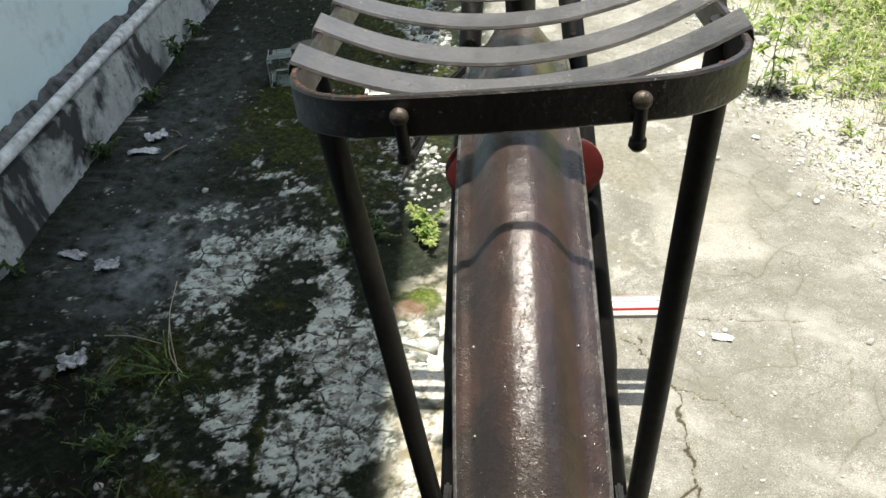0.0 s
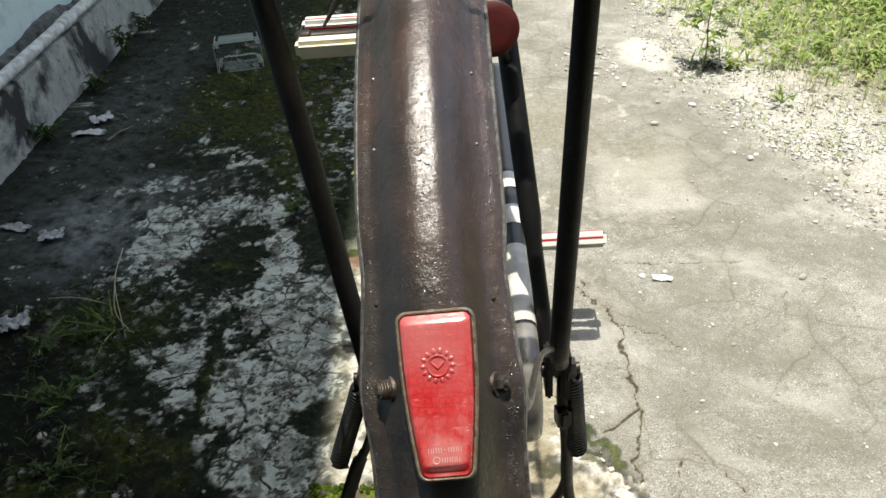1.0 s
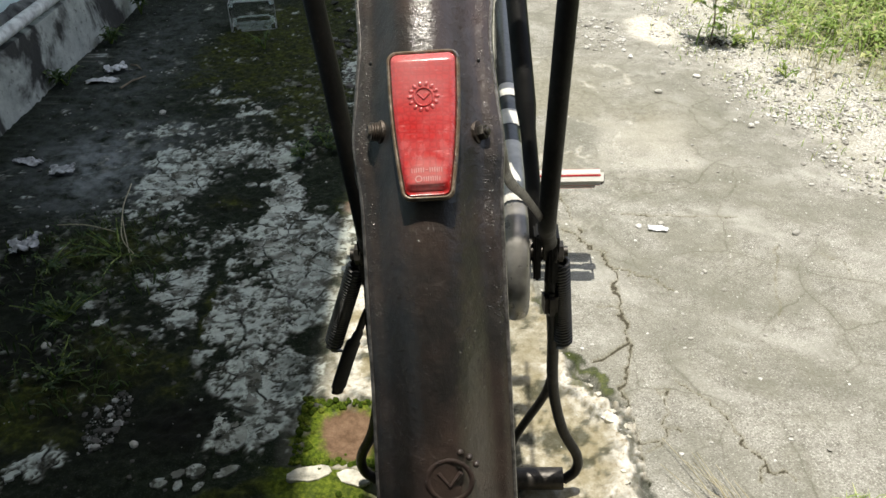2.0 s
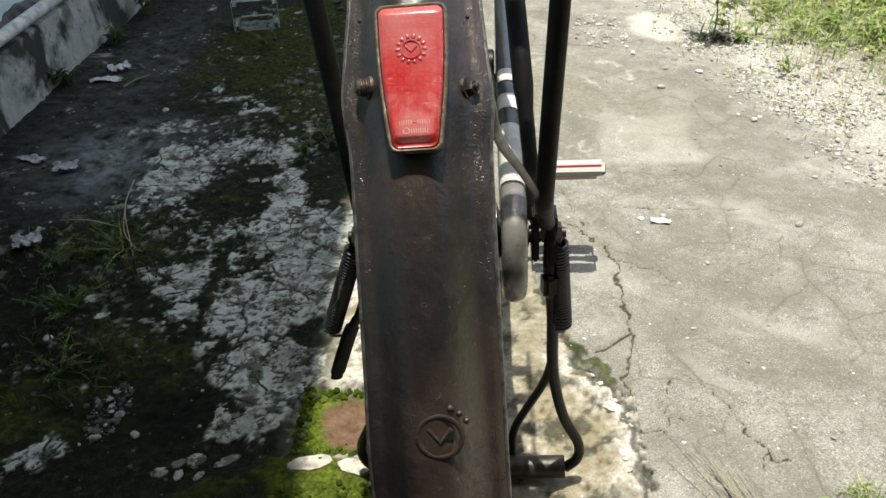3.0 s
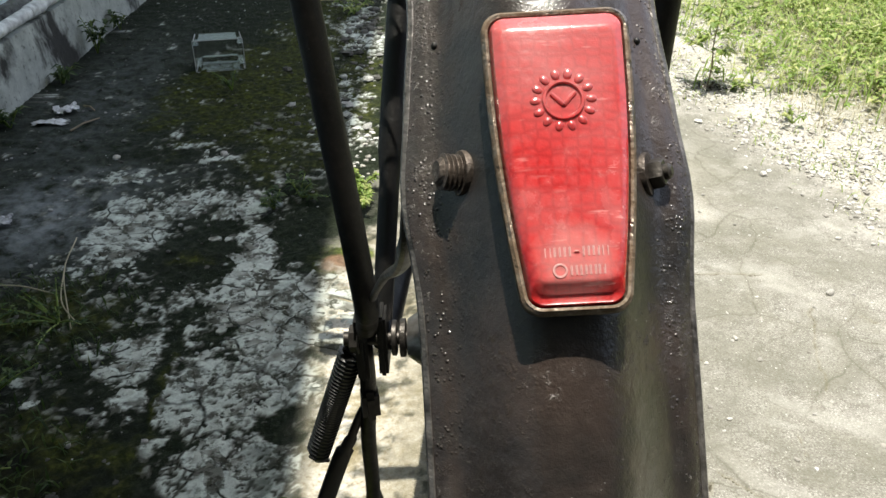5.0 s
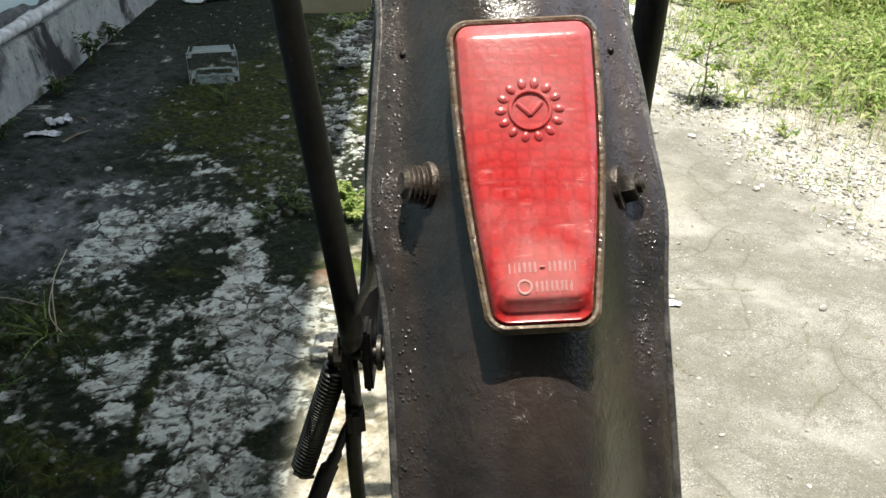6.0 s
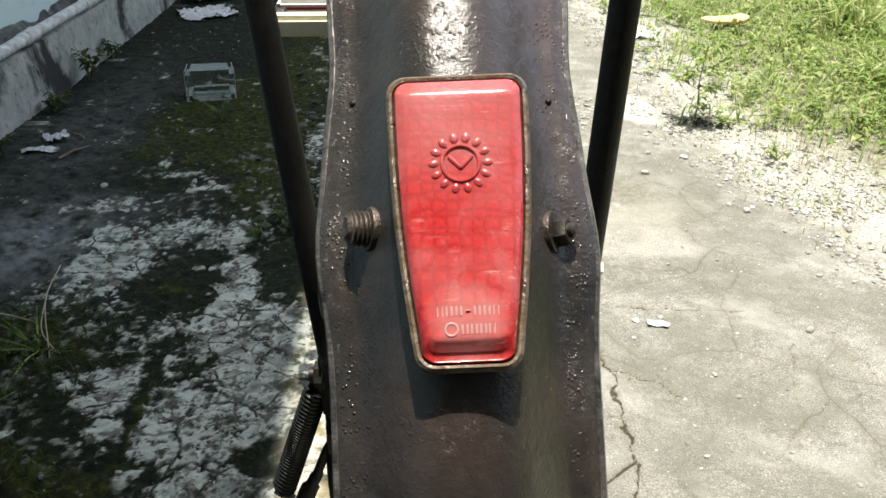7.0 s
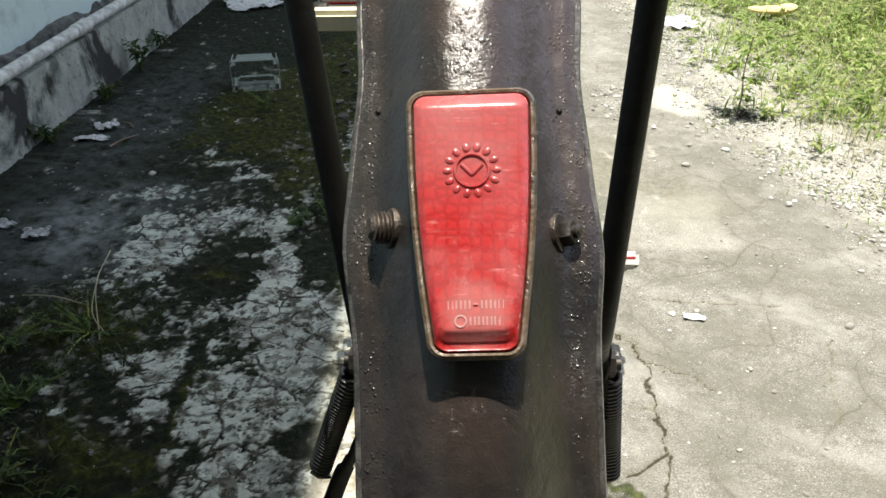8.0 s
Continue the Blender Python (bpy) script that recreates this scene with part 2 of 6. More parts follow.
def ground_material():
    """Old concrete, soil, moss and dry grit, mixed by the cover computed with the sheet.
    cover: r bare concrete, g moss, b damp soil and shade put into it; yard: r pale weathered slab, g grit, b lawn soil."""
    m = Mat("old_concrete_and_soil")
    cover, yard, patch, dust = m.attr("cover"), m.attr("yard"), m.attr("patch"), m.attr("dust")
    big, mid, fine, grain = m.noise(3.2, 5), m.noise(16, 6, 0.62), m.noise(85, 6, 0.7), m.noise(420, 4, 0.7)
    conc = m.ramp(mid, (0.28, (0.16, 0.154, 0.132)), (0.5, (0.26, 0.252, 0.222)), (0.72, (0.36, 0.352, 0.315)))
    conc = m.mix(m.ramp(fine, (0.4, 0.0), (0.7, 0.55)), conc, (0.47, 0.46, 0.42))
    conc = m.mix(m.ramp(grain, (0.52, 0.0), (0.64, 0.85)), conc, (0.12, 0.112, 0.095))
    conc = m.mix(m.ramp(grain, (0.34, 0.75), (0.45, 0.0)), conc, (0.66, 0.65, 0.6))
    # Stains, and soft branch shadows painted into the slab as darker bands.
    stain = m.noise(6.5, 6, 0.65, None, 0.25)
    conc = m.mix(m.ramp(stain, (0.36, 0.45), (0.46, 0.0), (0.54, 0.0), (0.66, 0.6)), conc, (0.2, 0.195, 0.155))
    shade_veins = m.ramp(m.math("ABSOLUTE", m.math("SUBTRACT", m.noise(5.2, 3, 0.5, None, 0.3), 0.5)), (0.0, 0.3), (0.02, 0.0))
    conc = m.mix(shade_veins, conc, (0.17, 0.165, 0.14))
    warp = m.node("ShaderNodeVectorMath")
    warp.operation = "ADD"
    shift = m.node("ShaderNodeTexNoise")
    shift.inputs["Scale"].default_value = 9.0
    shift.inputs["Detail"].default_value = 5.0
    m.link(m.where(), shift.inputs["Vector"])
    small = m.node("ShaderNodeVectorMath")
    small.operation = "SCALE"
    small.inputs["Scale"].default_value = 0.06
    m.link(shift.outputs["Color"], small.inputs[0])
    m.link(m.where(), warp.inputs[0])
    m.link(small.outputs[0], warp.inputs[1])
    net = m.node("ShaderNodeTexVoronoi")
    net.feature = "DISTANCE_TO_EDGE"
    net.inputs["Scale"].default_value = 7.5
    m.link(warp.outputs[0], net.inputs["Vector"])
    crazed = m.ramp(m.noise(4.0, 4), (0.38, 0.0), (0.56, 1.0))
    hair = m.math("MULTIPLY", m.ramp(net.outputs["Distance"], (0.0, 0.46), (0.016, 0.0)), crazed)
    soaked = m.math("MULTIPLY", m.ramp(net.outputs["Distance"], (0.0, 0.42), (0.16, 0.0)), crazed)
    murk = m.ramp(m.noise(4.6, 5, 0.6, (1, 1.6, 1), 0.4), (0.44, 0.0), (0.6, 0.5))
    conc = m.mix(murk, conc, (0.165, 0.163, 0.13))
    light = m.ramp(m.noise(7.5, 4, 0.55, None, 0.5), (0.55, 0.0), (0.66, 0.4))
    conc = m.mix(light, conc, (0.5, 0.49, 0.45))
    conc = m.mix(m.math("MULTIPLY", m.attr("split")["Green"], 0.62), conc, (0.15, 0.15, 0.116))
    conc = m.mix(soaked, conc, (0.19, 0.185, 0.145))
    conc = m.mix(hair, conc, (0.085, 0.082, 0.06))
    white = m.ramp(m.noise(260, 3, 0.6), (0.66, 0.0), (0.72, 0.8))
    conc = m.mix(white, conc, (0.66, 0.65, 0.6))
    pale = m.ramp(fine, (0.3, (0.2, 0.17, 0.1)), (0.52, (0.4, 0.36, 0.265)), (0.72, (0.62, 0.59, 0.51)))
    pale = m.mix(m.ramp(mid, (0.42, 0.0), (0.58, 0.7)), pale, (0.24, 0.2, 0.105))
    conc = m.mix(yard["Red"], conc, pale)
    conc = m.mix(m.math("MULTIPLY", dust["Green"], 0.75), conc, m.ramp(fine, (0.3, (0.165, 0.155, 0.11)), (0.7, (0.32, 0.305, 0.245))))
    conc = m.mix(m.math("MULTIPLY", m.attr("split")["Blue"], m.ramp(mid, (0.3, 0.28), (0.7, 0.55))), conc, m.ramp(grain, (0.36, (0.56, 0.54, 0.48)), (0.6, (0.36, 0.345, 0.3))))
    # White crust tone, used too for the glare painted on the sunlit strip.
    crust_glare_tone = m.ramp(m.noise(150, 5, 0.7), (0.34, (0.31, 0.245, 0.15)), (0.46, (0.64, 0.6, 0.52)), (0.62, (0.83, 0.815, 0.77)))
    dry = m.math("ADD", m.attr("split")["Red"], m.math("MULTIPLY", m.math("SUBTRACT", fine, 0.5), 0.16))
    conc = m.mix(m.ramp(dry, (0.05, 0.45), (0.24, 0.0)), conc, (0.2, 0.18, 0.11))
    conc = m.mix(m.ramp(dry, (0.05, 0.9), (0.11, 0.0)), conc, (0.045, 0.038, 0.024))
    conc = m.mix(m.math("MULTIPLY", dust["Blue"], 0.85), conc, crust_glare_tone)
    lime = m.ramp(fine, (0.28, (0.335, 0.37, 0.345)), (0.5, (0.53, 0.58, 0.54)), (0.7, (0.67, 0.73, 0.68)))
    lime = m.mix(m.ramp(m.noise(30, 6, 0.68), (0.53, 0.0), (0.6, 0.9)), lime, (0.045, 0.048, 0.034))
    lime = m.mix(m.ramp(grain, (0.58, 0.0), (0.7, 0.5)), lime, (0.15, 0.148, 0.135))
    web = m.node("ShaderNodeTexVoronoi")
    web.feature = "DISTANCE_TO_EDGE"
    web.inputs["Scale"].default_value = 17.0
    m.link(warp.outputs[0], web.inputs["Vector"])
    joints = m.math("MULTIPLY", m.ramp(web.outputs["Distance"], (0.012, 1.0), (0.05, 0.0)), m.ramp(m.noise(9.0, 4), (0.38, 0.0), (0.5, 1.0)))
    lime = m.mix(joints, lime, (0.012, 0.013, 0.008))
    conc = m.mix(patch["Red"], conc, lime)
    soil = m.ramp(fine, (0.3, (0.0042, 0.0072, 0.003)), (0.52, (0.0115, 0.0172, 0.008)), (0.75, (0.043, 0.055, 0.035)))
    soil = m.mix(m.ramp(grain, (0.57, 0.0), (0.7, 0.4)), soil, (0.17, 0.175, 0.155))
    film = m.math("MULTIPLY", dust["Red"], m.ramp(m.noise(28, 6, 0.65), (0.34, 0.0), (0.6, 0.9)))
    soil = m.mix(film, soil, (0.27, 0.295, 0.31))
    # Damp tone, also darkens the near-left soil in place of shade.
    damp_shade = m.ramp(fine, (0.3, (0.002, 0.0024, 0.0013)), (0.7, (0.009, 0.0088, 0.005)))
    soil = m.mix(cover["Blue"], soil, damp_shade)
    moss = m.ramp(fine, (0.3, (0.008, 0.012, 0.0025)), (0.5, (0.032, 0.04, 0.0065)), (0.72, (0.11, 0.12, 0.02)))
    bright = m.ramp(m.noise(160, 5, 0.7), (0.3, (0.015, 0.028, 0.003)), (0.5, (0.09, 0.13, 0.01)), (0.7, (0.23, 0.27, 0.03)))
    moss = m.mix(patch["Green"], moss, bright)
    tufts = m.math("MAXIMUM", m.ramp(m.noise(22, 6, 0.68), (0.38, 0.25), (0.56, 1.0)), patch["Green"])
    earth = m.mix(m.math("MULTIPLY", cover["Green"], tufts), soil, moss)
    brown = m.ramp(fine, (0.3, (0.1, 0.058, 0.034)), (0.7, (0.24, 0.155, 0.1)))
    earth = m.mix(patch["Blue"], earth, brown)
    lawn = m.ramp(fine, (0.3, (0.07, 0.075, 0.025)), (0.7, (0.24, 0.24, 0.12)))
    grit = m.ramp(m.noise(240, 4, 0.75), (0.32, (0.17, 0.155, 0.125)), (0.5, (0.44, 0.425, 0.38)), (0.66, (0.72, 0.71, 0.68)))
    grit = m.mix(m.ramp(m.noise(13, 5, 0.65), (0.44, 0.0), (0.62, 0.6)), grit, (0.3, 0.29, 0.23))
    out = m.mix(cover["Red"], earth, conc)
    out = m.mix(yard["Green"], out, grit)
    out = m.mix(yard["Blue"], out, lawn)
    m.put("Base Color", out)
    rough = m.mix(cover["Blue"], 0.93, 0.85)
    m.put("Roughness", rough)
    m.put("Specular IOR Level", 0.18)
    m.bump(m.math("ADD", m.math("MULTIPLY", fine, 1.2), grain), 0.65, 0.0035)
    return m.m


GROUND = ground_material()


def flake_material():
    m = Mat("broken_concrete")
    mid, fine, grain = m.noise(30, 5), m.noise(120, 5, 0.7), m.noise(460, 3, 0.7)
    c = m.ramp(fine, (0.3, (0.4, 0.435, 0.4)), (0.7, (0.68, 0.73, 0.68)))
    c = m.mix(m.ramp(mid, (0.44, 0.0), (0.6, 0.85)), c, (0.075, 0.072, 0.055))
    c = m.mix(m.ramp(grain, (0.58, 0.0), (0.72, 0.5)), c, (0.09, 0.085, 0.075))
    c = m.mix(m.math("MULTIPLY", m.random(), 0.35), c, (0.2, 0.195, 0.17))
    grime = m.ramp(m.noise(34, 6, 0.7), (0.5, 0.0), (0.57, 0.9))
    c = m.mix(grime, c, (0.035, 0.035, 0.022))
    m.put("Base Color", c).put("Roughness", 0.92).put("Specular IOR Level", 0.25)
    m.bump(m.math("ADD", fine, grain), 0.6, 0.002)
    return m.m


FLAKE = flake_material()
LUMP = plain("white_lime_concrete", (0.5, 0.475, 0.4), 0.92, 0, 0.6, 55, 1.0)


def pebble_material():
    m = Mat("pebbles")
    tone = m.ramp(m.island(), (0.0, (0.24, 0.23, 0.205)), (0.4, (0.46, 0.45, 0.425)), (0.75, (0.7, 0.695, 0.675)), (1.0, (0.36, 0.345, 0.31)))
    m.put("Base Color", m.mix(m.ramp(m.noise(200, 4), (0.4, 0.0), (0.7, 0.4)), tone, (0.25, 0.23, 0.19)))
    m.put("Roughness", 0.9)
    m.bump(m.noise(350, 4), 0.5, 0.001)
    return m.m


PEBBLE = pebble_material()


def dark_grit_material():
    m = Mat("grey_grit")
    tone = m.ramp(m.island(), (0.0, (0.04, 0.04, 0.034)), (0.6, (0.11, 0.108, 0.1)), (0.85, (0.2, 0.205, 0.2)), (1.0, (0.48, 0.485, 0.47)))
    m.put("Base Color", m.mix(m.ramp(m.noise(240, 4), (0.4, 0.0), (0.7, 0.5)), tone, (0.06, 0.058, 0.05))).put("Roughness", 0.92)
    m.bump(m.noise(350, 4), 0.5, 0.001)
    return m.m


DARK_GRIT = dark_grit_material()


def leaf_material(name, low, mid, high):
    m = Mat(name)
    tone = m.ramp(m.island(), (0.0, low), (0.5, mid), (1.0, high))
    tone = m.mix(m.ramp(m.noise(90, 3), (0.4, 0.0), (0.75, 0.45)), tone, tuple(c * 0.55 for c in mid))
    m.put("Base Color", tone).put("Roughness", 0.5)
    glow = m.node("ShaderNodeBsdfTranslucent")
    m.link(tone, glow.inputs["Color"])
    both = m.node("ShaderNodeMixShader")
    both.inputs[0].default_value = 0.45
    m.link(m.b.outputs[0], both.inputs[1])
    m.link(glow.outputs[0], both.inputs[2])
    m.link(both.outputs[0], m.t.nodes["Material Output"].inputs["Surface"])
    return m.m


GRASS = leaf_material("grass_blades", (0.17, 0.28, 0.05), (0.36, 0.48, 0.12), (0.66, 0.64, 0.38))
WEED = leaf_material("weed_leaves", (0.14, 0.24, 0.04), (0.3, 0.42, 0.09), (0.55, 0.56, 0.24))
# Darker copies of weed and grass: the eave's shade put into leaf colour.
SHADE_WEED = leaf_material("shaded_weed_leaves", (0.03, 0.07, 0.018), (0.06, 0.115, 0.028), (0.13, 0.175, 0.06))
SHADE_GRASS = leaf_material("shaded_moss_blades", (0.022, 0.048, 0.01), (0.045, 0.085, 0.018), (0.11, 0.145, 0.04))
DEAD_LEAF = leaf_material("rotting_leaves", (0.012, 0.009, 0.006), (0.03, 0.022, 0.013), (0.08, 0.06, 0.035))
STRAW = leaf_material("dry_straw", (0.45, 0.4, 0.26), (0.56, 0.51, 0.36), (0.7, 0.65, 0.5))


def moss_material():
    m = Mat("cushion_moss")
    tone = m.ramp(m.island(), (0.0, (0.04, 0.07, 0.007)), (0.6, (0.09, 0.135, 0.012)), (1.0, (0.18, 0.21, 0.03)))
    m.put("Base Color", m.mix(m.ramp(m.noise(420, 4, 0.7), (0.4, 0.0), (0.65, 0.75)), tone, (0.015, 0.026, 0.003)))
    m.put("Roughness", 0.95).put("Specular IOR Level", 0.1)
    m.bump(m.noise(700, 4, 0.75), 1.0, 0.002)
    return m.m


MOSS = moss_material()


def wall_material():
    m = Mat("pale_blue_limewash")
    c = m.mix(m.ramp(m.noise(2.4, 5, 0.6), (0.35, 0.0), (0.7, 1.0)), (0.68, 0.85, 0.86), (0.78, 0.93, 0.93))
    c = m.mix(m.ramp(m.noise(11, 6, 0.7), (0.56, 0.0), (0.72, 0.5)), c, (0.42, 0.47, 0.47))
    m.put("Base Color", c).put("Roughness", 0.9)
    m.bump(m.noise(45, 6, 0.65), 0.4, 0.003)
    return m.m


def plinth_material():
    """Grey cement render with black mould in blotches that run down from the top."""
    m = Mat("mouldy_cement_render")
    c = m.ramp(m.noise(24, 6, 0.65), (0.3, (0.31, 0.335, 0.31)), (0.7, (0.56, 0.6, 0.55)))
    streak = m.noise(4.2, 6, 0.62, (1, 1, 0.55), 0.5)
    black = m.ramp(streak, (0.5, 0.0), (0.57, 0.95))
    c = m.mix(black, c, (0.022, 0.022, 0.02))
    speck = m.ramp(m.noise(70, 5, 0.7), (0.56, 0.0), (0.68, 0.7))
    c = m.mix(speck, c, (0.06, 0.06, 0.05))
    m.put("Base Color", c).put("Roughness", 0.95)
    m.bump(m.noise(60, 6, 0.7), 0.6, 0.004)
    return m.m


WALL, PLINTH = wall_material(), plinth_material()
# Dark surface of the two added, unseen walls that block sky light.
BLOCK_DARK = plain("dark_sky_block", (0.05, 0.052, 0.047), 0.95, 0, 0.85, 26, 0.9)
MORTAR = plain("broken_grey_mortar", (0.12, 0.126, 0.12), 0.95, 0, 0.85, 34, 1.0)
PIPE = plain("dirty_grey_pvc", (0.68, 0.7, 0.69), 0.6, 0, 0.4, 48, 0.4)
PAPER = plain("white_paper", (0.72, 0.73, 0.76), 0.85, 0, 0.15, 60, 0.5)
LITTER = plain("grey_crumpled_paper", (0.42, 0.43, 0.45), 0.9, 0, 0.5, 110, 0.8)
CREAM = plain("cream_husk", (0.62, 0.53, 0.26), 0.8, 0, 0.25, 30, 0.4)
YELLOW = plain("yellow_husk", (0.78, 0.62, 0.28), 0.75, 0, 0.2, 30, 0.4)
TWIG = plain("dry_twig", (0.26, 0.21, 0.15), 0.9, 0, 0.3, 80, 0.5)
EAVE = plain("eave_boards", (0.62, 0.61, 0.58), 0.9, 0, 0.25, 8, 0.3)


def clear_material():
    m = Mat("clear_plastic")
    m.put("Base Color", (0.93, 0.95, 0.95)).put("Roughness", 0.12).put("IOR", 1.45)
    m.put("Transmission Weight", 1.0)
    m.bump(m.noise(40, 3), 0.25, 0.002)
    return m.m


CLEAR = clear_material()


# ---- building blocks ----
class Geo:
    """Collects vertices and faces of one mesh."""

    def __init__(self):
        self.v, self.f = [], []

    def add(self, verts, faces, m=None):
        k = len(self.v)
        self.v += [tuple(m @ Vector(p)) if m else tuple(p) for p in verts]
        self.f += [tuple(k + i for i in f) for f in faces]
        return self

    def tube(self, pts, radius, segs=12, flat=1.0, cap=True):
        """A round rod along points; radius may be one number or one for each point."""
        pts = [Vector(p) for p in pts]
        n = len(pts)
        rad = radius if isinstance(radius, (list, tuple)) else [radius] * n
        side, verts, faces = None, [], []
        for i, p in enumerate(pts):
            d = (pts[min(i + 1, n - 1)] - pts[max(i - 1, 0)]).normalized()
            if side is None:
                side = d.orthogonal().normalized()
            side = (side - d * side.dot(d)).normalized()
            up = d.cross(side)
            for k in range(segs):
                a = 2 * math.pi * k / segs
                verts.append(p + (side * math.cos(a) + up * math.sin(a) * flat) * rad[i])
        for i in range(n - 1):
            for k in range(segs):
                a, b = i * segs + k, i * segs + (k + 1) % segs
                faces.append((a, b, b + segs, a + segs))
        if cap:
            faces.append(tuple(range(segs - 1, -1, -1)))
            faces.append(tuple((n - 1) * segs + k for k in range(segs)))
        return self.add(verts, faces)

    def lathe(self, profile, m, segs=24):
        """Rings of (radius, height) about the z axis of m."""
        verts = [(r * math.cos(2 * math.pi * k / segs), r * math.sin(2 * math.pi * k / segs), h) for r, h in profile for k in range(segs)]
        faces = []
        for i in range(len(profile) - 1):
            for k in range(segs):
                a, b = i * segs + k, i * segs + (k + 1) % segs
                faces.append((a, b, b + segs, a + segs))
        faces.append(tuple(range(segs - 1, -1, -1)))
        faces.append(tuple((len(profile) - 1) * segs + k for k in range(segs)))
        return self.add(verts, faces, m)

    def ring(self, profile, m, segs=48):
        """A closed profile of (radius, height) swept round the z axis of m."""
        n = len(profile)
        verts = [(r * math.cos(2 * math.pi * k / segs), r * math.sin(2 * math.pi * k / segs), h) for k in range(segs) for r, h in profile]
        faces = []
        for k in range(segs):
            for i in range(n):
                a, b = k * n + i, k * n + (i + 1) % n
                c, d = ((k + 1) % segs) * n + (i + 1) % n, ((k + 1) % segs) * n + i
                faces.append((a, d, c, b))
        return self.add(verts, faces, m)

    def block(self, size, m, bevel=0.15):
        """A box with chamfered edges."""
        bm = bmesh.new()
        bmesh.ops.create_cube(bm, size=1.0)
        bmesh.ops.scale(bm, vec=size, verts=bm.verts)
        bmesh.ops.bevel(bm, geom=list(bm.edges), offset=min(size) * bevel, segments=2, affect="EDGES")
        bm.verts.index_update()
        self.add([v.co.copy() for v in bm.verts], [[v.index for v in f.verts] for f in bm.faces], m)
        bm.free()
        return self

    def ball(self, r, m, segs=14, rings=8):
        prof = [(r * math.sin(math.pi * i / rings) + 1e-5, -r * math.cos(math.pi * i / rings)) for i in range(rings + 1)]
        return self.lathe(prof, m, segs)

    def mesh(self, name, smooth=True):
        me = bpy.data.meshes.new(name)
        me.from_pydata(self.v, [], self.f)
        me.validate()
        if smooth:
            me.shade_smooth()
            me.set_sharp_from_angle(angle=radians(38))
        return me


def part(name, geo, material, parent=None, label="", smooth=True):
    """One mesh object, a thing of its own or a part under its thing."""
    me = geo.mesh(name, smooth)
    me.materials.append(material)
    ob = new(name, me)
    ob.parent = parent
    if label:
        tagged(ob, label)
    return ob


def bend(points, steps=8):
    """A smooth line through the points."""
    p = [Vector(q) for q in points]
    p = [2 * p[0] - p[1]] + p + [2 * p[-1] - p[-2]]
    out = []
    for i in range(1, len(p) - 2):
        for k in range(steps):
            t = k / steps
            out.append(0.5 * (2 * p[i] + (p[i + 1] - p[i - 1]) * t + (2 * p[i - 1] - 5 * p[i] + 4 * p[i + 1] - p[i + 2]) * t * t
                              + (3 * p[i] - p[i - 1] - 3 * p[i + 1] + p[i + 2]) * t ** 3))
    return out + [p[-2]]


def facing(place, z_way, x_way=(1, 0, 0)):
    """A frame at a place whose z axis points along z_way."""
    z = Vector(z_way).normalized()
    y = z.cross(Vector(x_way)).normalized()
    x = y.cross(z)
    return Matrix.Translation(place) @ Matrix((x, y, z)).transposed().to_4x4()


ACROSS = facing((0, 0, 0), (1, 0, 0), (0, 1, 0))


# ---- noise on arrays ----
def lattice(ix, iy, seed):
    h = (ix * 374761393 + iy * 668265263 + seed * 1442695041) & 0xFFFFFFFF
    h = ((h ^ (h >> 13)) * 1274126177) & 0xFFFFFFFF
    return ((h ^ (h >> 16)) & 0xFFFFFF) / float(0xFFFFFF)


def value(x, y, seed):
    ix, iy = np.floor(x).astype(np.int64), np.floor(y).astype(np.int64)
    u, v = x - ix, y - iy
    u, v = u * u * (3 - 2 * u), v * v * (3 - 2 * v)
    a, b = lattice(ix, iy, seed), lattice(ix + 1, iy, seed)
    c, d = lattice(ix, iy + 1, seed), lattice(ix + 1, iy + 1, seed)
    return (a * (1 - u) + b * u) * (1 - v) + (c * (1 - u) + d * u) * v


def fbm(x, y, scale, seed, octaves=5, gain=0.55):
    total, amp, norm = 0.0, 1.0, 0.0
    for k in range(octaves):
        total = total + amp * value(x * scale, y * scale, seed + 17 * k)
        norm, amp, scale = norm + amp, amp * gain, scale * 2.03
    return total / norm


def worley(x, y, scale, seed):
    """Distances to the nearest and the next cell point, and a number for the nearest cell."""
    x, y = x * scale, y * scale
    ix, iy = np.floor(x).astype(np.int64), np.floor(y).astype(np.int64)
    f1, f2, tag = np.full(x.shape, 9.0), np.full(x.shape, 9.0), np.zeros(x.shape)
    for dx in (-1, 0, 1):
        for dy in (-1, 0, 1):
            cx, cy = ix + dx, iy + dy
            d = np.hypot(cx + lattice(cx, cy, seed) - x, cy + lattice(cx, cy, seed + 5) - y)
            near = d < f1
            f2 = np.where(near, f1, np.minimum(f2, d))
            tag = np.where(near, lattice(cx, cy, seed + 9), tag)
            f1 = np.where(near, d, f1)
    return f1, f2, tag


def step(lo, hi, a):
    t = np.clip((a - lo) / (hi - lo), 0, 1)
    return t * t * (3 - 2 * t)


def blob(x, y, cx, cy, rx, ry):
    return np.exp(-(((x - cx) / rx) ** 2 + ((y - cy) / ry) ** 2))


